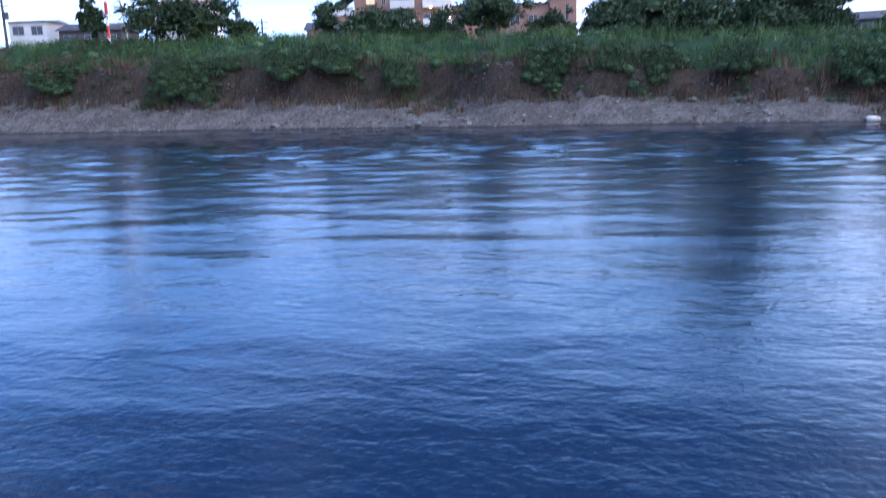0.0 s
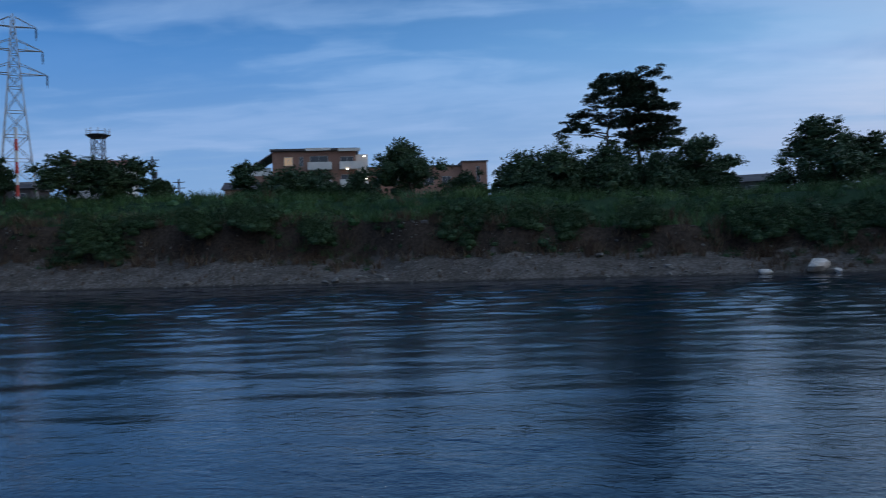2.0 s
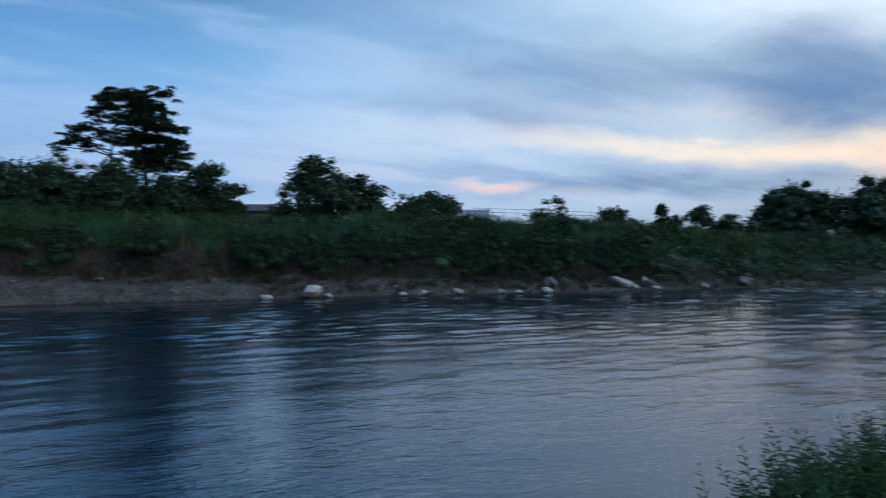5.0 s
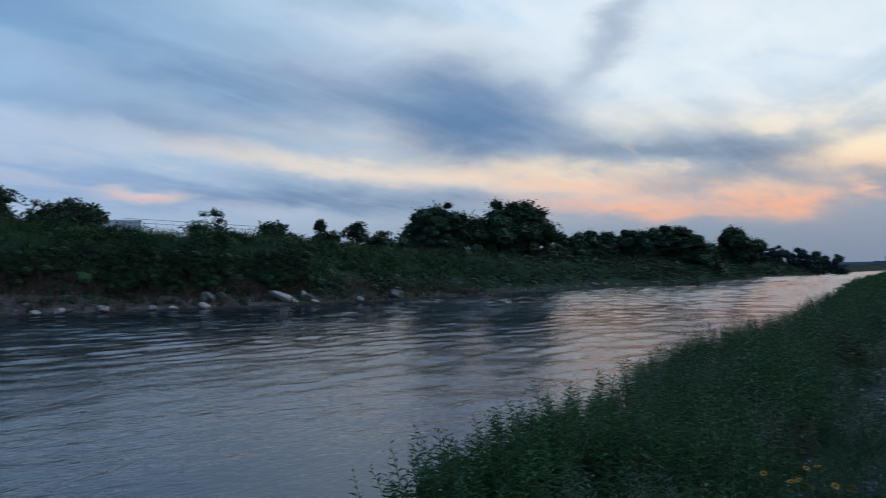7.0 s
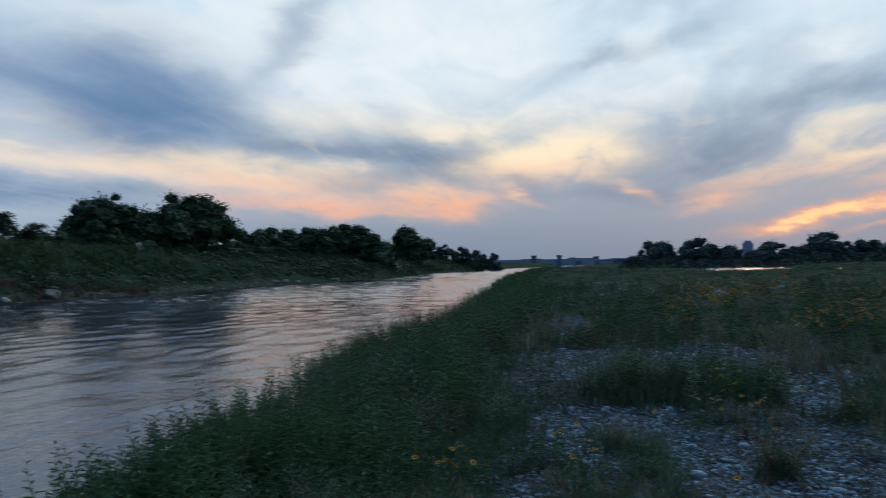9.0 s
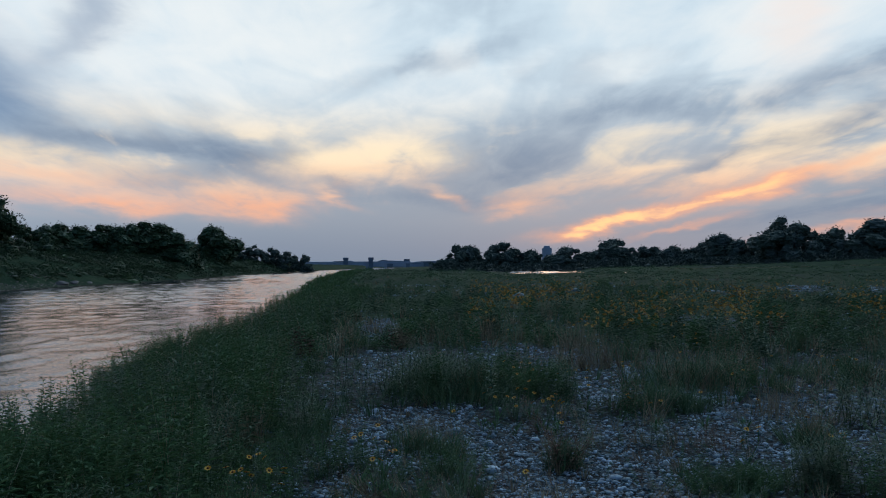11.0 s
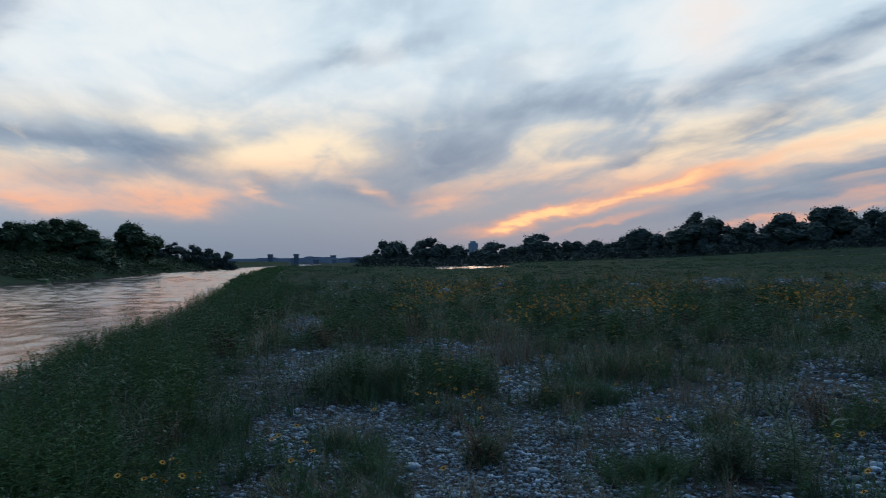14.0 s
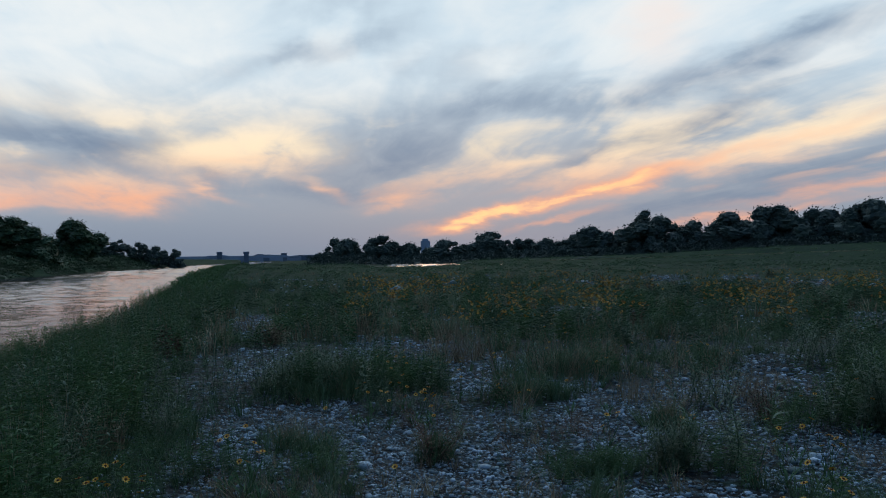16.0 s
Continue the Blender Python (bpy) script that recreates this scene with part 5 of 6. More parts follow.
def truss(bm, a, b, width_a, width_b, bays, r, wide_r):
    """Four-legged lattice between heights a and b; returns nothing, adds bars to bm."""
    for i in range(bays):
        z0, z1 = a + (b - a) * i / bays, a + (b - a) * (i + 1) / bays
        w0 = (width_a + (width_b - width_a) * i / bays) / 2
        w1 = (width_a + (width_b - width_a) * (i + 1) / bays) / 2
        c0 = [(-w0, -w0), (w0, -w0), (w0, w0), (-w0, w0)]
        c1 = [(-w1, -w1), (w1, -w1), (w1, w1), (-w1, w1)]
        for k in range(4):
            n = (k + 1) % 4
            rod(bm, (*c0[k], z0), (*c1[n], z1), r, r, 4)
            rod(bm, (*c0[n], z0), (*c1[k], z1), r, r, 4)
            rod(bm, (*c1[k], z1), (*c1[n], z1), r, r, 4)


def transmission_tower(x, y, z, top, turn):
    t = thing("transmission_tower", (x, y, z), "tall grey steel lattice power pylon with three crossarms", "pylon", turn=turn)
    tall = top - z
    waist, neck = tall * 0.66, tall * 0.965
    for sx in (-1, 1):
        for sy in (-1, 1):
            bm = rod(bmesh.new(), (sx * 2.9, sy * 2.9, 0), (sx * 0.95, sy * 0.95, waist), 0.13, 0.11, 4)
            rod(bm, (sx * 0.95, sy * 0.95, waist), (sx * 0.22, sy * 0.22, neck), 0.11, 0.08, 4)
            rod(bm, (sx * 0.22, sy * 0.22, neck), (0, 0, tall), 0.08, 0.06, 4)
            part("leg", bm, STEEL, t)
    bm = bmesh.new()
    truss(bm, 0, waist, 5.8, 1.9, 6, 0.05, 0.1)
    truss(bm, waist, neck, 1.9, 0.44, 6, 0.04, 0.1)
    part("bracing", bm, STEEL, t)
    for hh, reach, own in ((0.722, 4.25, 0.85), (0.832, 3.75, 0.58), (0.938, 3.0, 0.3)):
        zz = tall * hh
        for s in (-1, 1):
            bm = bmesh.new()
            for sy in (-1, 1):
                rod(bm, (s * own, sy * own, zz), (s * reach, 0, zz + 0.1), 0.08, 0.06, 4)
                rod(bm, (s * own * 0.9, sy * own * 0.9, zz + 1.5), (s * reach, 0, zz + 0.15), 0.05, 0.05, 4)
                for k in (0.35, 0.65):
                    rod(bm, (s * (own + (reach - own) * k), sy * own * (1 - k), zz), (s * (own + (reach - own) * k), sy * own * 0.9 * (1 - k), zz + 1.5 * (1 - k)), 0.03, 0.03, 4)
            arm = part("crossarm", bm, STEEL, t)
            bm = bmesh.new()
            for k in range(7):
                rod(bm, (s * reach, 0, zz - 0.2 * k), (s * reach, 0, zz - 0.2 * k - 0.12), 0.13, 0.13, 6)
            rod(bm, (s * reach, 0, zz + 0.1), (s * reach, 0, zz - 1.75), 0.05, 0.05, 5)
            part("insulator", bm, DARK_STEEL, arm, "dark string of insulator discs")
    return t


x, y = polar(-22.56, 128)
transmission_tower(x, y, 7.0, 2.4 + 128 * math.tan(radians(15.95)), 22)


def radio_mast(x, y, z, top):
    t = thing("radio_mast", (x, y, z), "dark lattice mast with a round antenna platform", "mast")
    bm = bmesh.new()
    tall = top - z
    for sx in (-1, 1):
        for sy in (-1, 1):
            rod(bm, (sx * 1.0, sy * 1.0, 0), (sx * 0.85, sy * 0.85, tall), 0.09, 0.09, 4)
    truss(bm, 0, tall, 2.0, 1.7, 9, 0.05, 0.1)
    part("lattice", bm, DARK_STEEL, t)
    bm = bmesh.new()
    bmesh.ops.create_cone(bm, cap_ends=True, segments=16, radius1=1.3, radius2=2.0, depth=0.45, matrix=Matrix.Translation((0, 0, tall + 0.2)))
    part("platform", bm, DARK_STEEL, t)
    bm = bmesh.new()
    for i in range(10):
        a = i * math.tau / 10
        rod(bm, (1.9 * math.cos(a), 1.9 * math.sin(a), tall + 0.4), (1.9 * math.cos(a), 1.9 * math.sin(a), tall + 1.5), 0.06, 0.06, 4)
        rod(bm, (1.9 * math.cos(a), 1.9 * math.sin(a), tall + 1.0), (1.9 * math.cos(a + 0.63), 1.9 * math.sin(a + 0.63), tall + 1.0), 0.04, 0.04, 4)
    part("railing", bm, STEEL, t)
    return t


x, y = polar(-17.7, 142)
radio_mast(x, y, 7.0, 2.4 + 142 * math.tan(radians(8.35)))
x, y = polar(-22.6, 122)
t = thing("striped_mast", (x, y, 7.0), "thin red and white striped mast near the pylon", "mast")
for i in range(9):
    part("band", rod(bmesh.new(), (0, 0, i * 1.6), (0, 0, i * 1.6 + 1.6), 0.24, 0.22, 8), RED_PAINT if i % 2 else PLASTER, t, "red band" if i % 2 else "white band")


def utility_pole(x, y, z, top):
    t = thing("utility_pole", (x, y, z), "grey concrete utility pole with short crossarms", "pole", "utility poles")
    tall = top - z
    part("pole", rod(bmesh.new(), (0, 0, 0), (0, 0, tall), 0.2, 0.12, 8), DARK_STEEL, t)
    for k in (0.5, 1.4):
        part("crossarm", boxed(-0.9, 0.9, -0.06, 0.06, tall - k - 0.06, tall - k + 0.06), DARK_STEEL, t)
    part("transformer", rod(bmesh.new(), (0.35, 0, tall - 3.0), (0.35, 0, tall - 2.1), 0.28, 0.28, 8), DARK_STEEL, t, "dark transformer can")
    return t


for a, e, d in ((-14.3, 7.15, 112), (-28.6, 7.0, 110), (-12.6, 5.6, 125)):
    x, y = polar(a, d)
    utility_pole(x, y, 7.0, 2.4 + d * math.tan(radians(e)))


def railing(az0, az1, d, e0, e1):
    x0, y0 = polar(az0, d)
    x1, y1 = polar(az1, d * 1.02)
    z0, z1 = 2.4 + d * math.tan(radians(e0)), 2.4 + d * 1.02 * math.tan(radians(e1))
    t = thing("railing", (x0, y0, 0), "thin grey handrail along the dike path", "railing")
    n = 9
    a, b = Vector((0, 0, z0)), Vector((x1 - x0, y1 - y0, z1))
    for k in (0.0, -0.5):
        part("rail", rod(bmesh.new(), a + Vector((0, 0, k)), b + Vector((0, 0, k)), 0.025, 0.025, 5), DARK_STEEL, t)
    for i in range(n + 1):
        p = a.lerp(b, i / n)
        low = h(x0 + p.x, y0 + p.y)
        part("post", rod(bmesh.new(), (p.x, p.y, low - 0.2), p, 0.025, 0.025, 5), DARK_STEEL, t)


railing(44.0, 53.5, 108, 4.1, 3.55)

# ---- far down the river: weir towers, town and a tall house, haze painted into their colours
for a in (96.55, 98.4):
    x, y = polar(a, 900)
    t = thing("weir_tower", (x, y, -1.0), "hazy grey blue gate tower of a river weir", "tower", "weir towers", turn=-a)
    part("shaft", boxed(-2.6, 2.6, -3, 3, 0, 11.0), HAZE_TINT_DARK, t)
    part("gate_house", boxed(-3.2, 3.2, -3.6, 3.6, 11.01, 13.6), HAZE_TINT_DARK, t)
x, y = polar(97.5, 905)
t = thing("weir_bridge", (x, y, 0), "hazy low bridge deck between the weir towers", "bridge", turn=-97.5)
part("deck", boxed(-85, 60, -3, 3, 5.5, 8.0), HAZE_TINT, t)
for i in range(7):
    part("pier", boxed(-80 + i * 22, -77 + i * 22, -2.5, 2.5, -1, 5.49), HAZE_TINT, t)
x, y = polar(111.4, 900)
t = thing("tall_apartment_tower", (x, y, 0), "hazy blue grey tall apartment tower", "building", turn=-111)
part("wall", boxed(-5.5, 5.5, -5.5, 5.5, 0, 22.0), HAZE_TINT, t)
part("roof_house", boxed(-3.5, 3.5, -3.5, 3.5, 22.01, 24.5), HAZE_TINT, t)
rng = np.random.RandomState(9)
for i in range(26):
    a, w, tall = rng.uniform(88, 104.5), rng.uniform(8, 40), rng.uniform(6, 12)
    if rng.rand() < 0.2:
        tall, w = rng.uniform(11, 13), rng.uniform(6, 12)
    x, y = polar(a, rng.uniform(1250, 1500))
    t = thing("distant_building", (x, y, 0), "hazy blue grey building on the horizon", "building", "distant town", turn=-a)
    part("wall", boxed(-w / 2, w / 2, -8, 8, 0, tall), HAZE_TINT if i % 3 else HAZE_TINT_DARK, t)
    part("roof", boxed(-w / 2 - 0.6, w / 2 + 0.6, -8.6, 8.6, tall, tall + 1.0), HAZE_TINT_DARK, t)
# horizon ridge; its pale blue is air haze put into the colour
angles = np.radians(np.arange(60, 175, 0.12))
hill = 7.0 + 9.0 * ripple(np.degrees(angles), angles * 0, 1.4, 21) + 4.0 * ripple(np.degrees(angles), angles * 0, 0.35, 22)
rim = np.stack([1900 * np.sin(angles), 1900 * np.cos(angles), angles * 0 - 5], 1)
crest = np.stack([1900 * np.sin(angles), 1900 * np.cos(angles), hill], 1)
behind = np.stack([2300 * np.sin(angles), 2300 * np.cos(angles), hill * 0.8], 1)
n = len(angles)
k = np.arange(n - 1)
faces = np.vstack([np.stack([k, k + 1, n + k + 1, n + k], 1), np.stack([n + k, n + k + 1, 2 * n + k + 1, 2 * n + k], 1)])
tagged(new("backdrop", mesh_from("backdrop", np.vstack([rim, crest, behind]), faces, HAZE_TINT)), "low hazy blue tree line on the horizon", "backdrop", kind="structure")

# ---- stones on the far beach
rng = np.random.RandomState(91)
lumps = []
for i in range(4):
    bm = bmesh.new()
    bmesh.ops.create_icosphere(bm, subdivisions=1, radius=1.0)
    bm.verts.index_update()
    v = np.array([tuple(q.co) for q in bm.verts]) * rng.uniform(0.7, 1.2, (len(bm.verts), 1)) * [1, 0.8, 0.55]
    lumps.append((v, np.array([[q.index for q in p.verts] for p in bm.faces])))
    bm.free()
x, y = on_bank(3200, 0.1, 6.0, -55, 110, rng)
size = np.exp(rng.normal(math.log(0.085), 0.5, len(x)))
tagged(new("beach_stones", mesh_from("beach_stones", *scatter(lumps, rng, lay(x, y, 0.0), size, 0.1), GREY_ROCK)), "grey brown stones strewn on the far beach", "stones", kind="stuff")
x, y = on_bank(260, 0.5, 5.0, -55, 60, rng)
stuff("beach_weeds", scatter(tufts_far, rng, lay(x, y, 0.05), rng.uniform(0.25, 0.6, len(x))), BROWN, "low brown weeds on the far beach", "weeds")

# ================= near bar: plants, flowers, stones =================
rng = np.random.RandomState(3)


def bar_points(n, r0, r1, a0, a1, rng, power=1.0):
    """Random places on the bar between two distances and bearings."""
    r = r0 * (r1 / r0) ** (rng.uniform(0, 1, n) ** power)
    a = np.radians(rng.uniform(a0, a1, n))
    x, y = r * np.sin(a), r * np.cos(a)
    keep = (-off_line(BAR_EDGE, x, y) > -0.3)
    return x[keep], y[keep]


# leafy herbs along the water's edge and over the denser part
herbs = [herb(np.random.RandomState(300 + i), 0.5 + 0.04 * i, 30 + i, 0.072, 0.22 + 0.02 * i) for i in range(6)]
feather_tall = [herb(np.random.RandomState(320 + i), 0.55, 30, 0.08, 0.17, 0.15) for i in range(5)]
thin_stalks = [strip_blades(np.random.RandomState(325 + i), 4, 0.05, 0.7, 0.006, 0.2, 3) for i in range(3)]
u = 2.2 * (40 / 2.2) ** rng.uniform(0, 1, 5200)
s = (0.12 + 2.8 * rng.uniform(0, 1, len(u)) ** 1.6) * (0.6 + 0.02 * u)
x, y = u, curve_y(BAR_EDGE, u) - s
dens = rng.uniform(0, 1, len(x)) > 0.9 * gravel_share(x, y)
x, y = x[dens], y[dens]
size = rng.uniform(0.35, 0.9, len(x)) * (0.42 + 0.65 * ripple(x, y, 1.1, 61) + 0.5 * ripple(x, y, 0.45, 62)) * np.interp(x, [2.2, 2.9, 3.5, 5.5, 7, 9, 12, 24], [0.4, 0.72, 1.0, 1.15, 1.5, 1.5, 1.3, 1.2]) * (1 + np.hypot(x, y) * 0.006)
size = np.where((-off_line(BAR_EDGE, x, y) < 1.0) & (x > 5), np.minimum(size, 0.62 + 0.2 * ripple(x, y, 0.6, 66) + x * 0.009 + np.interp(x, [5, 6.5, 9, 11], [0, 0.2, 0.2, 0.04])), size)
size = np.minimum(size, np.interp(x, [3, 6], [0.9, 1.15]))
dim = ripple(x, y, 0.8, 63) + rng.uniform(-0.2, 0.2, len(x)) > 0.52
stuff("bank_herbs", scatter(herbs, rng, lay(x[~dim], y[~dim], 0.02), size[~dim], 0.18), HERB, "dense leafy green herbs along the water's edge", "weeds")
stuff("bank_herbs", scatter(feather_tall, rng, lay(x[dim], y[dim], 0.02), size[dim] * 0.8, 0.16), LEAF, "darker feathery herbs along the water's edge", "weeds")
stalks = (rng.rand(len(x)) < 0.07) & (-off_line(BAR_EDGE, x, y) > 0.7)
stuff("bank_stalks", scatter(thin_stalks, rng, lay(x[stalks], y[stalks], 0.02), size[stalks] * 1.15, 0.2), DRY, "thin dry stalks among the herbs of the edge", "grass")

# left of the stand, out of sight at most times
u = rng.uniform(-5, 2.2, 320)
x, y = u, curve_y(BAR_EDGE, u) - rng.uniform(-0.15, 1.2, len(u))
size = rng.uniform(0.35, 0.6, len(x))
stuff("bank_herbs", scatter(herbs, rng, lay(x, y, 0.02), size, 0.18), HERB, "short leafy herbs at the water's edge", "weeds")

tufts = [strip_blades(np.random.RandomState(330 + i), 20, 0.09, 0.36, 0.011, 0.26, 3) for i in range(5)]
tall_tufts = [strip_blades(np.random.RandomState(340 + i), 14, 0.06, 0.6, 0.006, 0.30, 3) for i in range(4)]
feather = [herb(np.random.RandomState(380 + i), 0.5, 32, 0.085, 0.15, 0.1) for i in range(5)]


def drifts(n, r0, r1, a0, a1, seed, each, spread, open_ground=0.25):
    """Plants in loose round clumps: n clumps of about that many plants, fewer on open gravel."""
    rng = np.random.RandomState(seed)
    cx, cy = bar_points(n, r0, r1, a0, a1, rng)
    keep = rng.uniform(0, 1, len(cx)) < np.clip(1 - gravel_share(cx, cy) * (1 - open_ground) * 1.1, open_ground, 1)
    cx, cy = cx[keep], cy[keep]
    own = rng.uniform(0.4, 1.0, len(cx))
    k = np.maximum(3, (each * own).astype(int))
    i = np.repeat(np.arange(len(cx)), k)
    x = cx[i] + rng.normal(0, spread, len(i)) * own[i]
    y = cy[i] + rng.normal(0, spread, len(i)) * own[i]
    ok = (-off_line(BAR_EDGE, x, y) > 0.1) & (rng.uniform(0, 1, len(x)) > gravel_share(x, y) * (1 - open_ground) * 1.2)
    far = np.hypot(x - cx[i], y - cy[i]) / (spread * 2.2)
    tall = own[i] * rng.uniform(0.7, 1.15, len(i)) * np.clip(1.15 - 0.5 * far, 0.4, 1.2)
    return x[ok], y[ok], tall[ok]


# short growth all round the stand
x, y = bar_points(900, 0.5, 7.5, -80, 280, rng, 0.5)
keep = (rng.uniform(0, 1, len(x)) > 0.85 * gravel_share(x, y)) & (height(x, y)[0] > 0.5)
x, y = x[keep], y[keep]
short = np.interp(np.hypot(x, y), [0.5, 2.0, 5.0], [0.2, 0.35, 0.55]) * rng.uniform(0.5, 1.1, len(x))
stuff("short_grass", scatter(tufts, rng, lay(x, y, 0.01), short, 0.25), GRASS, "short green grass tufts on the trodden bar", "grass")
u = rng.uniform(0.6, 3.4, 380)
x, y = u, curve_y(BAR_EDGE, u) - rng.uniform(0.2, 3.4, len(u))
size = rng.uniform(0.12, 0.32, len(x)) * np.interp(u, [0.6, 3.4], [0.35, 0.9])
stuff("bank_herbs", scatter(herbs, rng, lay(x, y, 0.01), size, 0.2), HERB, "low leafy herbs thinning out near the stand", "weeds")
x, y = bar_points(2600, 4.0, 18, 80, 150, rng)
keep = (gravel_share(x, y) < 0.5) & (-off_line(BAR_EDGE, x, y) > 1.2)
x, y = x[keep], y[keep]
kind = (ripple(x, y, 1.6, 65) * 2.6 + rng.uniform(-0.4, 0.4, len(x))).astype(int).clip(0, 2)
for k, (pats, mat, size, say, cat) in enumerate(((tufts, GRASS, 0.75, "short green grass covering the bar", "grass"), (herbs, LEAF, 0.42, "low dark herbs covering the bar", "weeds"), (tufts, DRY, 0.5, "short faded grass covering the bar", "grass"))):
    sel = kind == k
    stuff("ground_cover", scatter(pats, rng, lay(x[sel], y[sel], 0.01), size * rng.uniform(0.5, 1.2, int(sel.sum())), 0.3), mat, say, cat)
x, y, q = drifts(220, 3.6, 26, 66, 150, 350, 14, 0.26, 0.05)
stuff("green_grass", scatter(tufts, rng, lay(x, y, 0.01), 0.3 + 0.5 * q, 0.2), GRASS, "green grass tufts growing on the gravel bar", "grass")
x, y, q = drifts(130, 3.6, 22, 70, 150, 352, 16, 0.20, 0.05)
stuff("leafy_weeds", scatter(herbs, rng, lay(x, y, 0.01), 0.25 + 0.4 * q, 0.22), HERB, "low leafy green weeds on the gravel bar", "weeds")
coarse_herb = [herb(np.random.RandomState(385 + i), 0.55, 15, 0.15, 0.24, 0.2) for i in range(4)]
coarse_stalk = [strip_blades(np.random.RandomState(395 + i), 7, 0.08, 0.7, 0.012, 0.25, 3) for i in range(4)]


def mounds(n, r0, r1, a0, a1, seed, plants, tall):
    """Round clumps of one kind of weed each, apart from one another, highest in the middle."""
    rng = np.random.RandomState(seed)
    cx, cy = bar_points(n, r0, r1, a0, a1, rng)
    keep = (rng.uniform(0, 1, len(cx)) > 0.92 * gravel_share(cx, cy)) & (-off_line(BAR_EDGE, cx, cy) > 1.2 + 0.05 * np.hypot(cx, cy))
    cx, cy = cx[keep], cy[keep]
    wide, high = rng.uniform(0.45, 1.0, len(cx)), rng.uniform(0.45, 1.0, len(cx))
    kind = rng.choice(5, len(cx), p=(0.32, 0.34, 0.14, 0.13, 0.07))
    i = np.repeat(np.arange(len(cx)), (plants * wide).astype(int) + 3)
    grow = np.interp(np.hypot(cx, cy), [6, 20, 40], [0.55, 1.0, 1.5])[i]
    d = np.abs(rng.normal(0, 0.42, len(i)))
    t = rng.uniform(0, math.tau, len(i))
    x, y = cx[i] + np.cos(t) * d * wide[i] * grow, cy[i] + np.sin(t) * d * wide[i] * grow
    size = tall * high[i] * np.clip(1.15 - 0.75 * d, 0.35, 1.2) * rng.uniform(0.8, 1.15, len(i))
    ok = rng.uniform(0, 1, len(i)) > 1.1 * gravel_share(x, y)
    return x[ok], y[ok], size[ok], kind[i][ok]


for n, r0, r1, plants, tall, sets, seed in ((140, 6.5, 15, 30, 0.9, (herbs, feather, tufts, tall_tufts, feather), 700), (560, 13, 60, 17, 1.1, (coarse_herb, coarse_herb, tufts, coarse_stalk, coarse_herb), 701)):
    x, y, size, kind = mounds(n, r0, r1, 78, 150, seed, plants, tall)
    for k, (name, label, mat) in enumerate((("leafy_mounds", "rounded clumps of leafy green weeds on the bar", HERB), ("dark_weeds", "dark green upright weeds in clumps on the bar", LEAF), ("grass_mounds", "arching green grass clumps on the bar", GRASS),
                                            ("dry_grass", "thin tan dry grass stalks on the gravel bar", DRY), ("dead_weeds", "brown dead weeds among the grass", BROWN))):
        sel = kind == k
        stuff(name, scatter(sets[k], rng, lay(x[sel], y[sel], 0.01), size[sel] * (0.7 if k == 4 else 1.0), 0.15), mat, label, "grass" if k in (2, 3) else "weeds")


x, y = bar_points(900, 3.6, 10, 92, 146, rng)
keep = (gravel_share(x, y) > 0.25) & (ripple(x, y, 0.7, 64) > 0.45)
x, y = x[keep], y[keep]
third = rng.randint(0, 3, len(x))
for k, (pats, mat, size, say, cat) in enumerate(((herbs, HERB, 0.28, "tiny green weeds between the stones", "weeds"), (tufts, DRY, 0.5, "thin dry grass between the stones", "grass"), (feather, BROWN, 0.3, "small brown weeds between the stones", "weeds"))):
    sel = third == k
    stuff("gravel_weeds", scatter(pats, rng, lay(x[sel], y[sel], 0.005), size * rng.uniform(0.5, 1.3, int(sel.sum())), 0.3), mat, say, cat)


upright = [herb(np.random.RandomState(460 + i), 0.8, 24, 0.085, 0.2, 0.05) for i in range(4)]
x, y = bar_points(1300, 7.0, 40, 84, 150, rng)
keep = (rng.uniform(0, 1, len(x)) > 1.1 * gravel_share(x, y)) & (-off_line(BAR_EDGE, x, y) > 1.0)
x, y = x[keep], y[keep]
stuff("upright_weeds", scatter(upright, rng, lay(x, y, 0.01), rng.uniform(0.5, 1.1, len(x)), 0.1), LEAF, "single upright dark green weeds across the bar", "weeds")


# one low green mat and one bushy weed stand by themselves on the open gravel
def lone_clump(name, label, x, y, along, across, n, size, pats, material, seed):
    rng = np.random.RandomState(seed)
    px_, py_ = x + rng.normal(0, along, n), y + rng.normal(0, across, n)
    tagged(new(name, mesh_from(name, *scatter(pats, rng, lay(px_, py_, 0.01), rng.uniform(0.6, 1.1, n) * size, 0.3), material)), label, "weed")


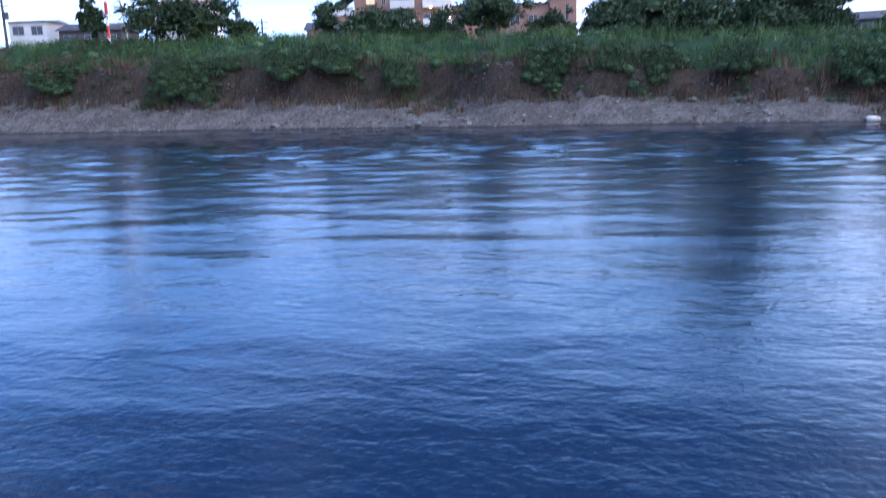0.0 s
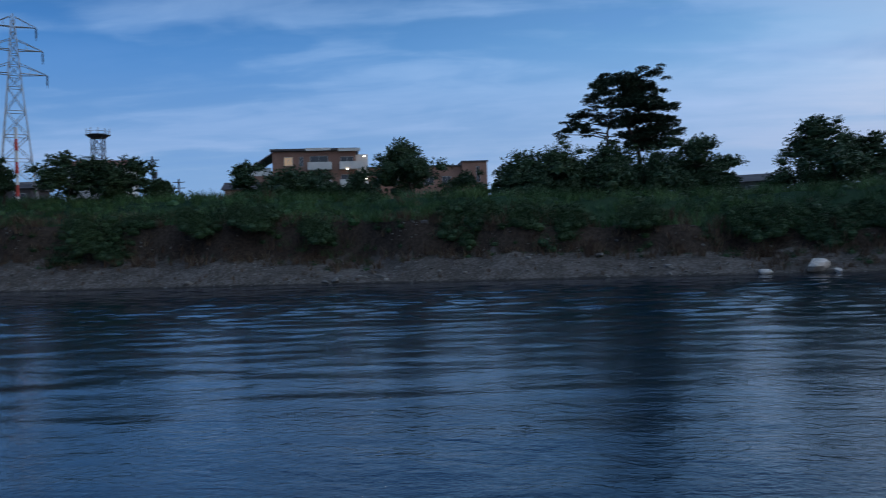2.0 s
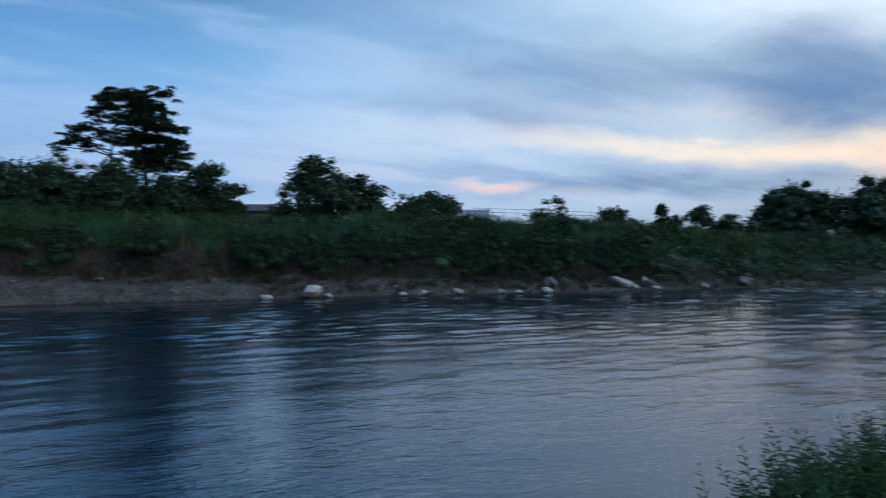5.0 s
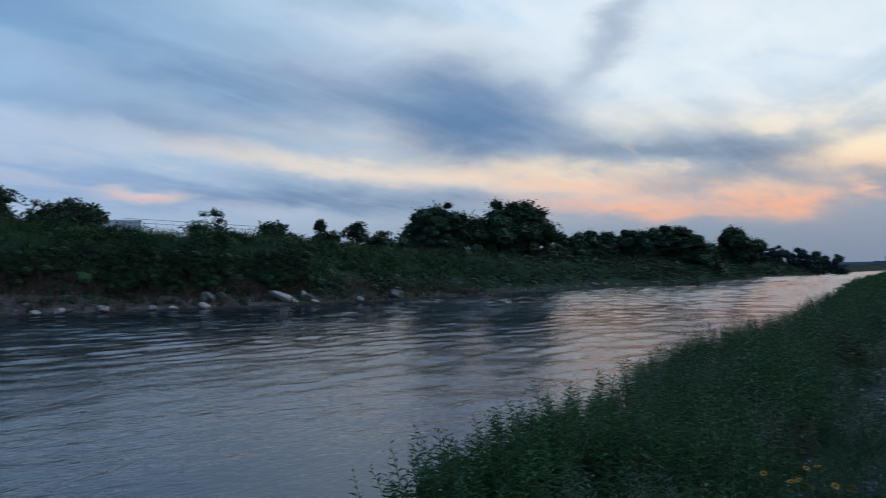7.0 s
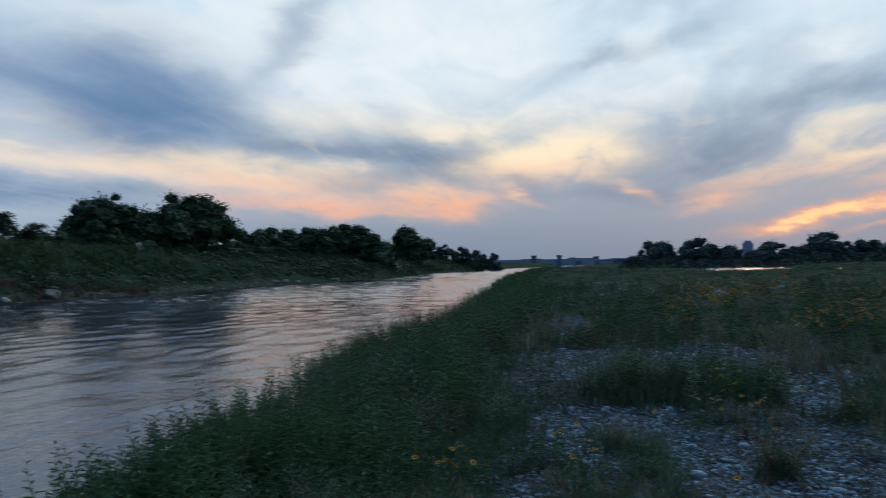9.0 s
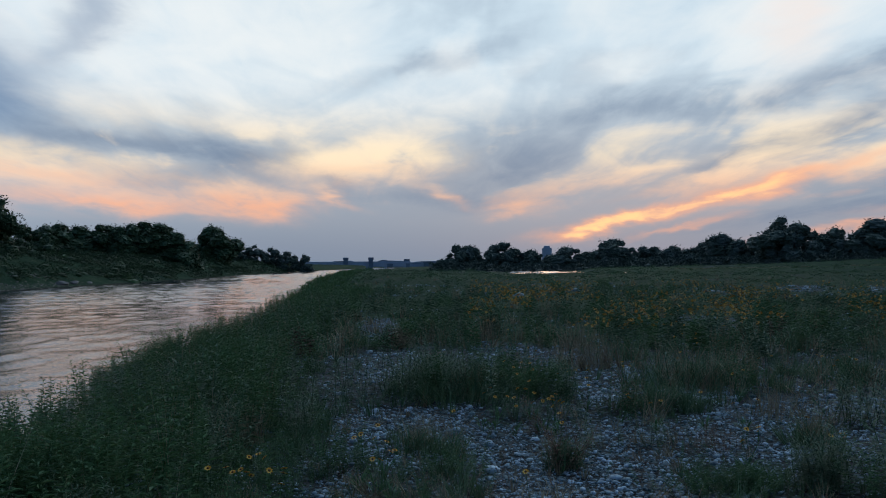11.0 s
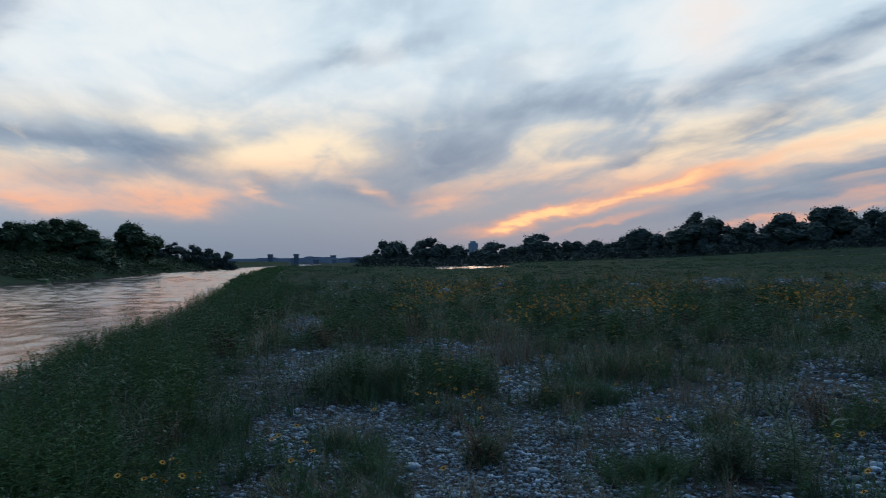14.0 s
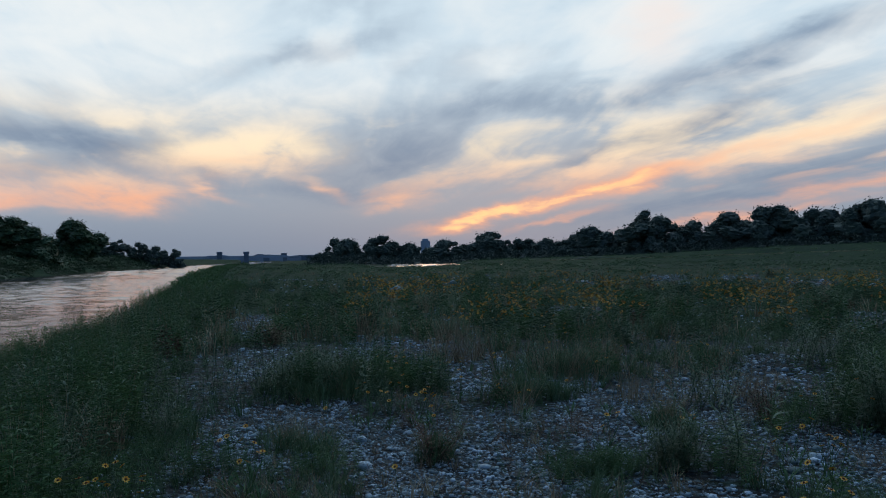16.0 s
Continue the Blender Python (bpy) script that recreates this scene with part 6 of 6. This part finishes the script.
LEAFY_CLUMPS = [  # name, label, place, half sizes, plants, size, kind
    ("low_green_mat", "low bright green creeping plant spreading over gravel", 4.58, -3.28, 0.09, 0.21, 300, 0.32, "herb"),
    ("bushy_weed", "bushy dark green weed standing on the gravel", 4.47, -3.84, 0.07, 0.09, 75, 0.7, "feather"),
    ("tall_weed", "tall slender dark weed with thin side shoots", 4.23, -4.22, 0.06, 0.07, 9, 1.25, "feather"),
    ("leafy_weed", "leafy green weed with yellow flowers beside it", 5.1, -6.1, 0.14, 0.2, 60, 0.6, "herb"),
    ("tall_weed", "tall dark weeds at the end of the gravel", 4.7, -6.3, 0.16, 0.2, 70, 1.3, "feather"),
    ("slender_weed", "slender green weed rising from the gravel", 5.97, -3.46, 0.05, 0.07, 14, 0.62, "feather"),
    ("slender_weed", "slender green weed alone on the gravel", 6.15, -2.95, 0.06, 0.08, 14, 0.6, "feather"),
    ("leafy_mound", "wide rounded mound of leafy green weeds", 8.9, -2.25, 0.35, 0.34, 150, 0.95, "feather"),
    ("leafy_weed", "low leafy green weed on the gravel edge", 5.45, -1.48, 0.10, 0.16, 60, 0.36, "herb"),
    ("leafy_mound", "round low green weed with yellow flowers", 8.35, -3.3, 0.18, 0.28, 110, 0.62, "herb"),
    ("leafy_weed", "loose green weed on the gravel path", 7.35, -2.85, 0.12, 0.2, 60, 0.46, "feather"),
    ("leafy_weed", "green weed with yellow flowers at the gravel edge", 5.7, -0.75, 0.12, 0.16, 36, 0.5, "herb"),
    ("leafy_weed", "dark bushy weeds where the gravel ends", 7.6, -8.6, 0.35, 0.4, 90, 1.05, "feather"),
    ("leafy_weed", "dense green weeds where the gravel ends", 5.6, -7.4, 0.25, 0.3, 80, 0.85, "herb"),
    ("leafy_weed", "small broad green weed between stones", 4.95, -5.35, 0.07, 0.1, 30, 0.5, "herb"),
    ("tall_weed", "loose upright dark weeds behind the gravel", 6.3, -5.75, 0.14, 0.2, 40, 1.0, "feather")]
GRASSY_CLUMPS = [  # name, label, place, half sizes, plants, size, kind
    ("grass_clump", "arching green grass clump on the open gravel", 7.4, -4.35, 0.16, 0.26, 70, 0.95, "tuft"),
    ("grass_clump", "tall green and tan grass clump behind the gravel", 8.8, -5.5, 0.3, 0.45, 70, 1.4, "tuft"),
    ("tan_grass", "dry tan grass stalks in a loose clump", 8.6, -5.3, 0.3, 0.5, 22, 1.15, "stalk"),
    ("tan_grass", "tall tan grass rising from the open gravel", 5.6, -4.75, 0.06, 0.08, 14, 0.85, "stalk"),
    ("grass_clump", "thin green grass rising from the open gravel", 5.65, -4.7, 0.07, 0.1, 22, 0.95, "tuft"),
    ("dead_weed", "reddish brown dead weed standing on gravel", 5.41, -5.6, 0.06, 0.09, 34, 0.7, "dead"),
    ("dead_weed", "brown dead weed lying over the gravel", 6.1, -6.6, 0.2, 0.25, 26, 0.45, "dead"),
    ("dead_weed", "low brown tangle of dead grass on gravel", 5.75, -3.75, 0.12, 0.16, 30, 0.4, "dead"),
    ("dead_weed", "upright brown tuft on the open gravel", 5.44, -2.4, 0.05, 0.07, 30, 0.65, "dead"),
    ("grass_clump", "narrow green tuft on the open gravel", 5.5, -2.42, 0.05, 0.07, 26, 0.9, "tuft"),
    ("grass_clump", "green grass at the foot of a mound of weeds", 8.6, -2.3, 0.4, 0.32, 90, 1.3, "tuft"),
    ("tan_grass", "dry tan grass clump at the edge of the gravel", 6.35, -1.55, 0.14, 0.16, 26, 0.7, "stalk"),
    ("grass_clump", "green and tan grass at the edge of the gravel", 6.2, -1.5, 0.14, 0.16, 34, 0.75, "tuft"),
    ("dead_weed", "small reddish dead weed on the gravel", 6.7, -2.65, 0.06, 0.08, 18, 0.4, "dead"),
    ("tan_grass", "tall thin tan grass over the gravel", 10.6, -4.9, 0.2, 0.3, 18, 1.25, "stalk"),
    ("tan_grass", "pale dry stalks beside a leafy mound", 10.0, -3.5, 0.15, 0.15, 10, 1.0, "stalk"),
    ("tan_grass", "thin tan grass behind the gravel", 9.4, -6.8, 0.5, 0.6, 16, 1.1, "stalk"),
    ("tan_grass", "upright tan grass stalks in a narrow clump", 10.5, -4.5, 0.2, 0.25, 20, 0.95, "straw"),
    ("tan_grass", "faded tan grass with thin stalks", 10.4, -5.25, 0.25, 0.3, 22, 0.9, "straw"),
    ("tan_grass", "leaning tan grass behind a grass clump", 9.6, -6.1, 0.3, 0.35, 24, 0.95, "straw"),
    ("tan_grass", "tan grass blades arching over stones", 6.85, -3.95, 0.12, 0.14, 14, 0.6, "straw"),
    ("tan_grass", "short tan grass among brown dead weeds", 6.8, -5.25, 0.15, 0.2, 18, 0.75, "straw"),
    ("tan_grass", "tan grass beside dark bushy weeds", 6.3, -6.4, 0.15, 0.2, 16, 0.7, "straw"),
    ("tan_grass", "pale tan grass in the thick weeds", 12.2, -8.4, 0.5, 0.6, 26, 1.0, "straw"),
    ("tan_grass", "tan stalks rising above green weeds", 14.2, -5.7, 0.4, 0.5, 24, 1.05, "straw"),
    ("tan_grass", "loose tan grass near the weedy edge", 14.4, -3.7, 0.4, 0.4, 22, 0.95, "straw"),
    ("tan_grass", "thin tan grass among leafy weeds", 8.1, -7.2, 0.3, 0.35, 18, 0.8, "straw")]
KINDS = {"herb": (herbs, HERB), "feather": (feather, LEAF), "tuft": (tufts, GRASS), "stalk": (tall_tufts, DRY), "dead": (feather, BROWN), "straw": (coarse_stalk, DRY)}
for i, (name, label, cx, cy, a, b, n, size, kind) in enumerate(LEAFY_CLUMPS + GRASSY_CLUMPS):
    lone_clump(name, label, cx, cy, a, b, n, size, *KINDS[kind], 901 + i)

lone_clump("edge_weed", "single leafy weed at the water's edge", 0.95, 2.1, 0.05, 0.05, 3, 0.62, herbs, HERB, 957)
lone_clump("edge_weed", "small leafy weed at the water's edge", -0.25, 2.15, 0.03, 0.03, 2, 0.6, herbs, HERB, 958)

# farther off the plants merge: coarser tufts
coarse = [strip_blades(np.random.RandomState(400 + i), 20, 0.5, 0.62, 0.045, 0.4, 3) for i in range(4)]
x, y = bar_points(1200, 24, 210, 80, 152, rng, 0.8)
r = np.hypot(x, y)
keep = (height(x, y)[0] > 0.35) & (ripple(x, y, 9.0, 41) + 0.3 * ripple(x, y, 2.0, 42) > 0.42)
x, y, r = x[keep], y[keep], r[keep]
stuff("far_grass", scatter(coarse, rng, lay(x, y, 0.03), rng.uniform(0.4, 0.95, len(x)) * np.interp(r, [18, 40, 90], [0.9, 0.8, 0.6]), 0.15), GRASS, "green and tan grass covering the flat", "grass")
x, y = bar_points(620, 14, 120, 84, 152, rng, 0.8)
keep = (height(x, y)[0] > 0.35) & (ripple(x, y, 5.0, 44) > 0.5)
x, y = x[keep], y[keep]
stuff("far_dry_grass", scatter(coarse, rng, lay(x, y, 0.03), rng.uniform(0.4, 0.8, len(x)), 0.15), DRY, "tan seed heads over the flat", "grass")
low = [shrub(np.random.RandomState(420 + i), 52, 0.30, 0.4, 0.7) for i in range(4)]
x, y = bar_points(1000, 26, 215, 78, 152, rng, 0.8)
keep = height(x, y)[0] > 0.35
x, y = x[keep], y[keep]
size = rng.uniform(0.22, 0.5, len(x)) * np.interp(np.hypot(x, y), [13, 40, 90], [1.2, 0.95, 0.75])
stuff("far_weeds", scatter(low, rng, lay(x, y, 0.05), np.stack([size * 1.3, size * 1.3, size], 1), 0.1), LEAF, "dark green weeds dotted over the flat", "weeds")
x, y = bar_points(1000, 60, 300, 96, 152, rng, 0.55)
ok = height(x, y)[0] > 0.35
patch = ripple(x, y, 25.0, 46) + 0.3 * ripple(x, y, 8.0, 47)
for sel, mat, say in ((ok & (patch > 0.66), GRASS, "lighter reeds in bands across the flat"), (ok & (patch <= 0.66), LEAF, "dark low bushes spread over the flat")):
    px_, py_ = x[sel], y[sel]
    size = rng.uniform(0.35, 0.8, len(px_)) * np.interp(np.hypot(px_, py_), [60, 250], [0.7, 1.2])
    stuff("flat_bushes", scatter(low, rng, lay(px_, py_, 0.1), np.stack([size * 2.4, size * 2.4, size * 1.3], 1), 0.1), mat, say, "bushes")
x, y = bar_points(800, 215, 330, 100, 152, rng)
keep = (height(x, y)[0] > 0.9)
x, y = x[keep], y[keep]
size = rng.uniform(0.5, 1.2, len(x))
stuff("dike_weeds", scatter(coarse, rng, lay(x, y, 0.1), np.stack([size * 3, size * 3, size * 1.1], 1), 0.1), BANK_GRASS, "pale tall grass on the low dike", "grass")
az_, d_ = np.radians(rng.uniform(117, 144, 420)), rng.uniform(232, 240, 420)
x, y = d_ * np.sin(az_), d_ * np.cos(az_)
keep = ripple(np.degrees(az_), az_ * 0, 2.5, 48) > 0.4
x, y = x[keep], y[keep]
size = rng.uniform(0.4, 0.9, len(x))
stuff("dike_dry_grass", scatter(coarse, rng, lay(x, y, 0.05), np.stack([size * 3, size * 3, size * 0.8], 1), 0.1), DRY, "pale dry grass along the foot of the dike", "grass")
u = rng.uniform(30, 330, 480)
x, y = u, curve_y(BAR_EDGE, u) - rng.uniform(0.2, 4.0, len(u))
size = rng.uniform(0.4, 0.75, len(x)) * (1 + u * 0.002)
stuff("bank_herbs", scatter(low, rng, lay(x, y, 0.05), size, 0.1), HERB, "green herbs along the far part of the water's edge", "weeds")


# ---- yellow flowers
def flower_plant(seed, heads):
    """A wiry plant with narrow leaves and yellow daisies with dark centres."""
    rng = np.random.RandomState(seed)
    t = thing("yellow_flower", (0, 0, 0), "wiry plant with yellow petalled dark-centred daisy flowers", "flower", "yellow daisies on the bar")
    for i in range(heads):
        a, out = rng.uniform(0, math.tau), rng.uniform(0.03, 0.17)
        top = Vector((out * math.cos(a), out * math.sin(a), rng.uniform(0.26, 0.42)))
        part("stem", bough(rng, (0.01 * math.cos(a), 0.01 * math.sin(a), 0), tuple(top), 0.0025, 0.0018, 0.02, 3, 3), HERB, t)
        face = unit(np.array([rng.normal(0, 0.4), rng.normal(0, 0.4), 0.8]))
        q = Vector(face).to_track_quat("Z", "Y")
        k = 8
        ang = np.arange(k) * math.tau / k
        out_dir = np.array([q @ Vector((math.cos(b), math.sin(b), 0.15)) for b in ang])
        base = np.array(top) + out_dir * 0.006
        v, f = leaf_quads(base, out_dir, np.tile(face, (k, 1)), np.full(k, 0.0155), np.full(k, 0.012), 0.05)
        head = part_mesh("petals", mesh_from("petals", v, f, PETAL), t, "yellow petals")
        bm = bmesh.new()
        bmesh.ops.create_uvsphere(bm, u_segments=6, v_segments=4, radius=0.0065, matrix=Matrix.Translation(top + Vector(face) * 0.003))
        part("flower_centre", bm, EYE, head, "dark red brown centre")
    n = 14
    ang = rng.uniform(0, math.tau, n)
    way = unit(np.stack([np.cos(ang), np.sin(ang), rng.uniform(0.5, 1.4, n)], 1))
    v, f = leaf_quads(np.stack([np.cos(ang) * 0.02, np.sin(ang) * 0.02, rng.uniform(0, 0.1, n)], 1), way, np.tile([0, 0, 1.0], (n, 1)), rng.uniform(0.08, 0.16, n), np.full(n, 0.014))
    part_mesh("leaves", mesh_from("leaves", v, f, HERB), t)
    return t


originals = [flower_plant(500 + i, 1 + i % 3) for i in range(6)]
spots = [(6.76, -2.15), (7.15, -2.43), (6.62, -2.42), (6.71, -2.25), (6.50, -2.77), (6.72, -2.74), (6.72, -2.88), (6.06, -1.79), (5.41, -1.04), (4.97, -0.91), (5.06, -0.81), (4.75, -0.97), (4.93, -0.10), (4.65, -0.09), (4.62, 0.04), (4.71, -0.00), (4.40, -0.27), (4.29, -0.27), (4.09, -1.69), (5.04, -3.67), (4.71, -3.49), (5.12, -4.21), (4.68, -4.08), (4.18, -4.59), (4.09, -4.60), (3.77, -4.17), (3.61, -4.27), (3.52, -4.31), (3.78, -4.51), (2.88, -3.33), (2.84, -3.37), (2.88, -3.51), (5.11, -6.40), (4.44, -5.67), (5.88, -2.55), (6.66, -2.67)]
rng = np.random.RandomState(31)
for i in range(40):  # looser drifts behind
    a, r = rng.uniform(108, 142), rng.uniform(7, 16)
    spots.append(polar(a, r))
for i, (x, y) in enumerate(spots):
    place = pose(x, y, h(x, y), 0, 0, rng.uniform(0, 360))
    if i < 6:
        originals[i].matrix_world = place
    else:
        copy_thing(originals[rng.randint(6)], place)

# drifts of far flowers, too many to count
k = 8
ang = np.arange(k) * math.tau / k
ring = np.stack([np.cos(ang), np.sin(ang), np.full(k, 0.2)], 1)
star = leaf_quads(ring * 0.006, unit(ring), np.tile([0, 0, 1.0], (k, 1)), np.full(k, 0.018), np.full(k, 0.013), 0.05)
tilted = []
for i in range(4):
    m = np.array(Euler((rng.uniform(-1.1, 1.1), rng.uniform(-1.1, 1.1), 0)).to_matrix())
    tilted.append((star[0] @ m.T, star[1]))
x, y = bar_points(16000, 15, 46, 106, 150, rng)
drift = ripple(x, y, 2.2, 51) * 0.6 + ripple(x, y, 0.8, 52) * 0.4
keep = drift > 0.645
x, y = x[keep], y[keep]
P = lay(x, y)
P[:, 2] += rng.uniform(0.35, 0.7, len(P))
stuff("flower_drift", scatter(tilted, rng, P, rng.uniform(1.0, 1.5, len(P)) * (1 + np.hypot(x, y) * 0.012), 0.0), FAR_PETAL, "drifts of small yellow orange flowers in the grass", "flowers")


# ---- river stones
def pebble(seed, n=1):
    rng = np.random.RandomState(seed)
    bm = bmesh.new()
    bmesh.ops.create_icosphere(bm, subdivisions=n, radius=1.0)
    k = Vector(rng.uniform(0, 9, 3))
    for v in bm.verts:
        w = 1 + 0.35 * noise.noise(v.co * 0.9 + k)
        v.co = Vector((v.co.x * 1.0, v.co.y * 0.75, v.co.z * 0.5)) * w
    bm.verts.index_update()
    v = np.array([tuple(q.co) for q in bm.verts])
    f = np.array([[q.index for q in p.verts] for p in bm.faces])
    bm.free()
    return v, f


def chip(seed):
    """A small rounded chip of stone, eight faces."""
    rng = np.random.RandomState(seed)
    v = np.array([(1, 0, 0), (0, 0.8, 0), (-1, 0, 0), (0, -0.8, 0), (0, 0, 0.55), (0, 0, -0.5)]) * rng.uniform(0.75, 1.2, (6, 1))
    return v, np.array([(0, 1, 4), (1, 2, 4), (2, 3, 4), (3, 0, 4), (1, 0, 5), (2, 1, 5), (3, 2, 5), (0, 3, 5)])


def gravel_places(n, r0, r1, seed, most):
    rng = np.random.RandomState(seed)
    x, y = bar_points(n, r0, r1, 60, 152, rng, 0.9)
    keep = rng.uniform(0, 1, len(x)) < np.clip(gravel_share(x, y) * 1.5, 0.16, 1)
    return x[keep][:most], y[keep][:most]


rng = np.random.RandomState(77)

def river_stone(seed):
    """A flat rounded stone of twenty faces."""
    rng = np.random.RandomState(seed)
    bm = bmesh.new()
    bmesh.ops.create_icosphere(bm, subdivisions=1, radius=1.0)
    bmesh.ops.rotate(bm, verts=bm.verts, matrix=Euler(rng.uniform(0, 3, 3)).to_matrix())
    bm.verts.index_update()
    v = np.array([tuple(q.co) for q in bm.verts]) * [1.0, rng.uniform(0.6, 0.95), rng.uniform(0.38, 0.6)] * rng.uniform(0.85, 1.15, (len(bm.verts), 1))
    f = np.array([[q.index for q in p.verts] for p in bm.faces])
    bm.free()
    return v, f


flat_stones = [river_stone(660 + i) for i in range(10)]
for n, r0, r1, most, mid_r, spread, say in ((190000, 3.4, 9.5, 23000, 0.0098, 0.5, "grey rounded river pebbles lying on the bar"), (60000, 9.0, 26, 6000, 0.022, 0.4, "grey river stones showing between the weeds")):
    x, y = gravel_places(n, r0, r1, 81 + most, most)
    size = np.exp(rng.normal(math.log(mid_r), spread, len(x)))
    v, f = scatter(flat_stones, rng, lay(x, y, -0.004) + np.stack([x * 0, x * 0, size * rng.uniform(-0.1, 0.3, len(x))], 1), size, 0.18)
    tagged(new("loose_gravel", mesh_from("loose_gravel", v, f, STONE, smooth=True)), say, "gravel", kind="stuff")
x, y = gravel_places(9000, 36, 62, 87, 900)
v, f = scatter(flat_stones, rng, lay(x, y, -0.03), np.exp(rng.normal(math.log(0.07), 0.4, len(x))), 0.1)
tagged(new("loose_gravel", mesh_from("loose_gravel", v, f, STONE, smooth=True)), "pale stones on bare spots of the flat", "gravel", kind="stuff")
xb, yb = bar_points(9000, 0.8, 9.0, 150, 400, rng, 0.6)
keep = rng.uniform(0, 1, len(xb)) < gravel_share(xb, yb) * 0.9
xb, yb = xb[keep][:1500], yb[keep][:1500]
v, f = scatter(flat_stones, rng, lay(xb, yb, -0.003), np.exp(rng.normal(math.log(0.02), 0.4, len(xb))), 0.1)
tagged(new("loose_gravel", mesh_from("loose_gravel", v, f, STONE, smooth=True)), "scattered grey pebbles on trodden gravel", "gravel", kind="stuff")
x, y = gravel_places(60000, 3.4, 8, 82, 5000)
size = np.exp(rng.normal(math.log(0.008), 0.3, len(x)))
v, f = scatter([chip(640 + i) for i in range(8)], rng, lay(x, y, -0.002), size, 0.2)
tagged(new("fine_gravel", mesh_from("fine_gravel", v, f, STONE)), "fine grey gravel between the river pebbles", "gravel", kind="stuff")

stone_meshes = []
for i in range(6):
    v, f = pebble(620 + i, 2)
    stone_meshes.append(mesh_from("cobble", v, f, COBBLE, smooth=True))
rng = np.random.RandomState(78)
x, y = bar_points(5000, 3.4, 9.0, 84, 150, rng)
keep = gravel_share(x, y) > 0.45
x, y = x[keep][:300], y[keep][:300]
for px_, py_ in zip(x, y):
    ob = new("cobble", stone_meshes[rng.randint(6)])
    r = math.exp(rng.normal(math.log(0.023), 0.36))
    ob.matrix_world = pose(px_, py_, h(px_, py_) + r * 0.12, rng.uniform(-12, 12), rng.uniform(-12, 12), rng.uniform(0, 360)) @ Matrix.Scale(r, 4)
    ob.parent = ground
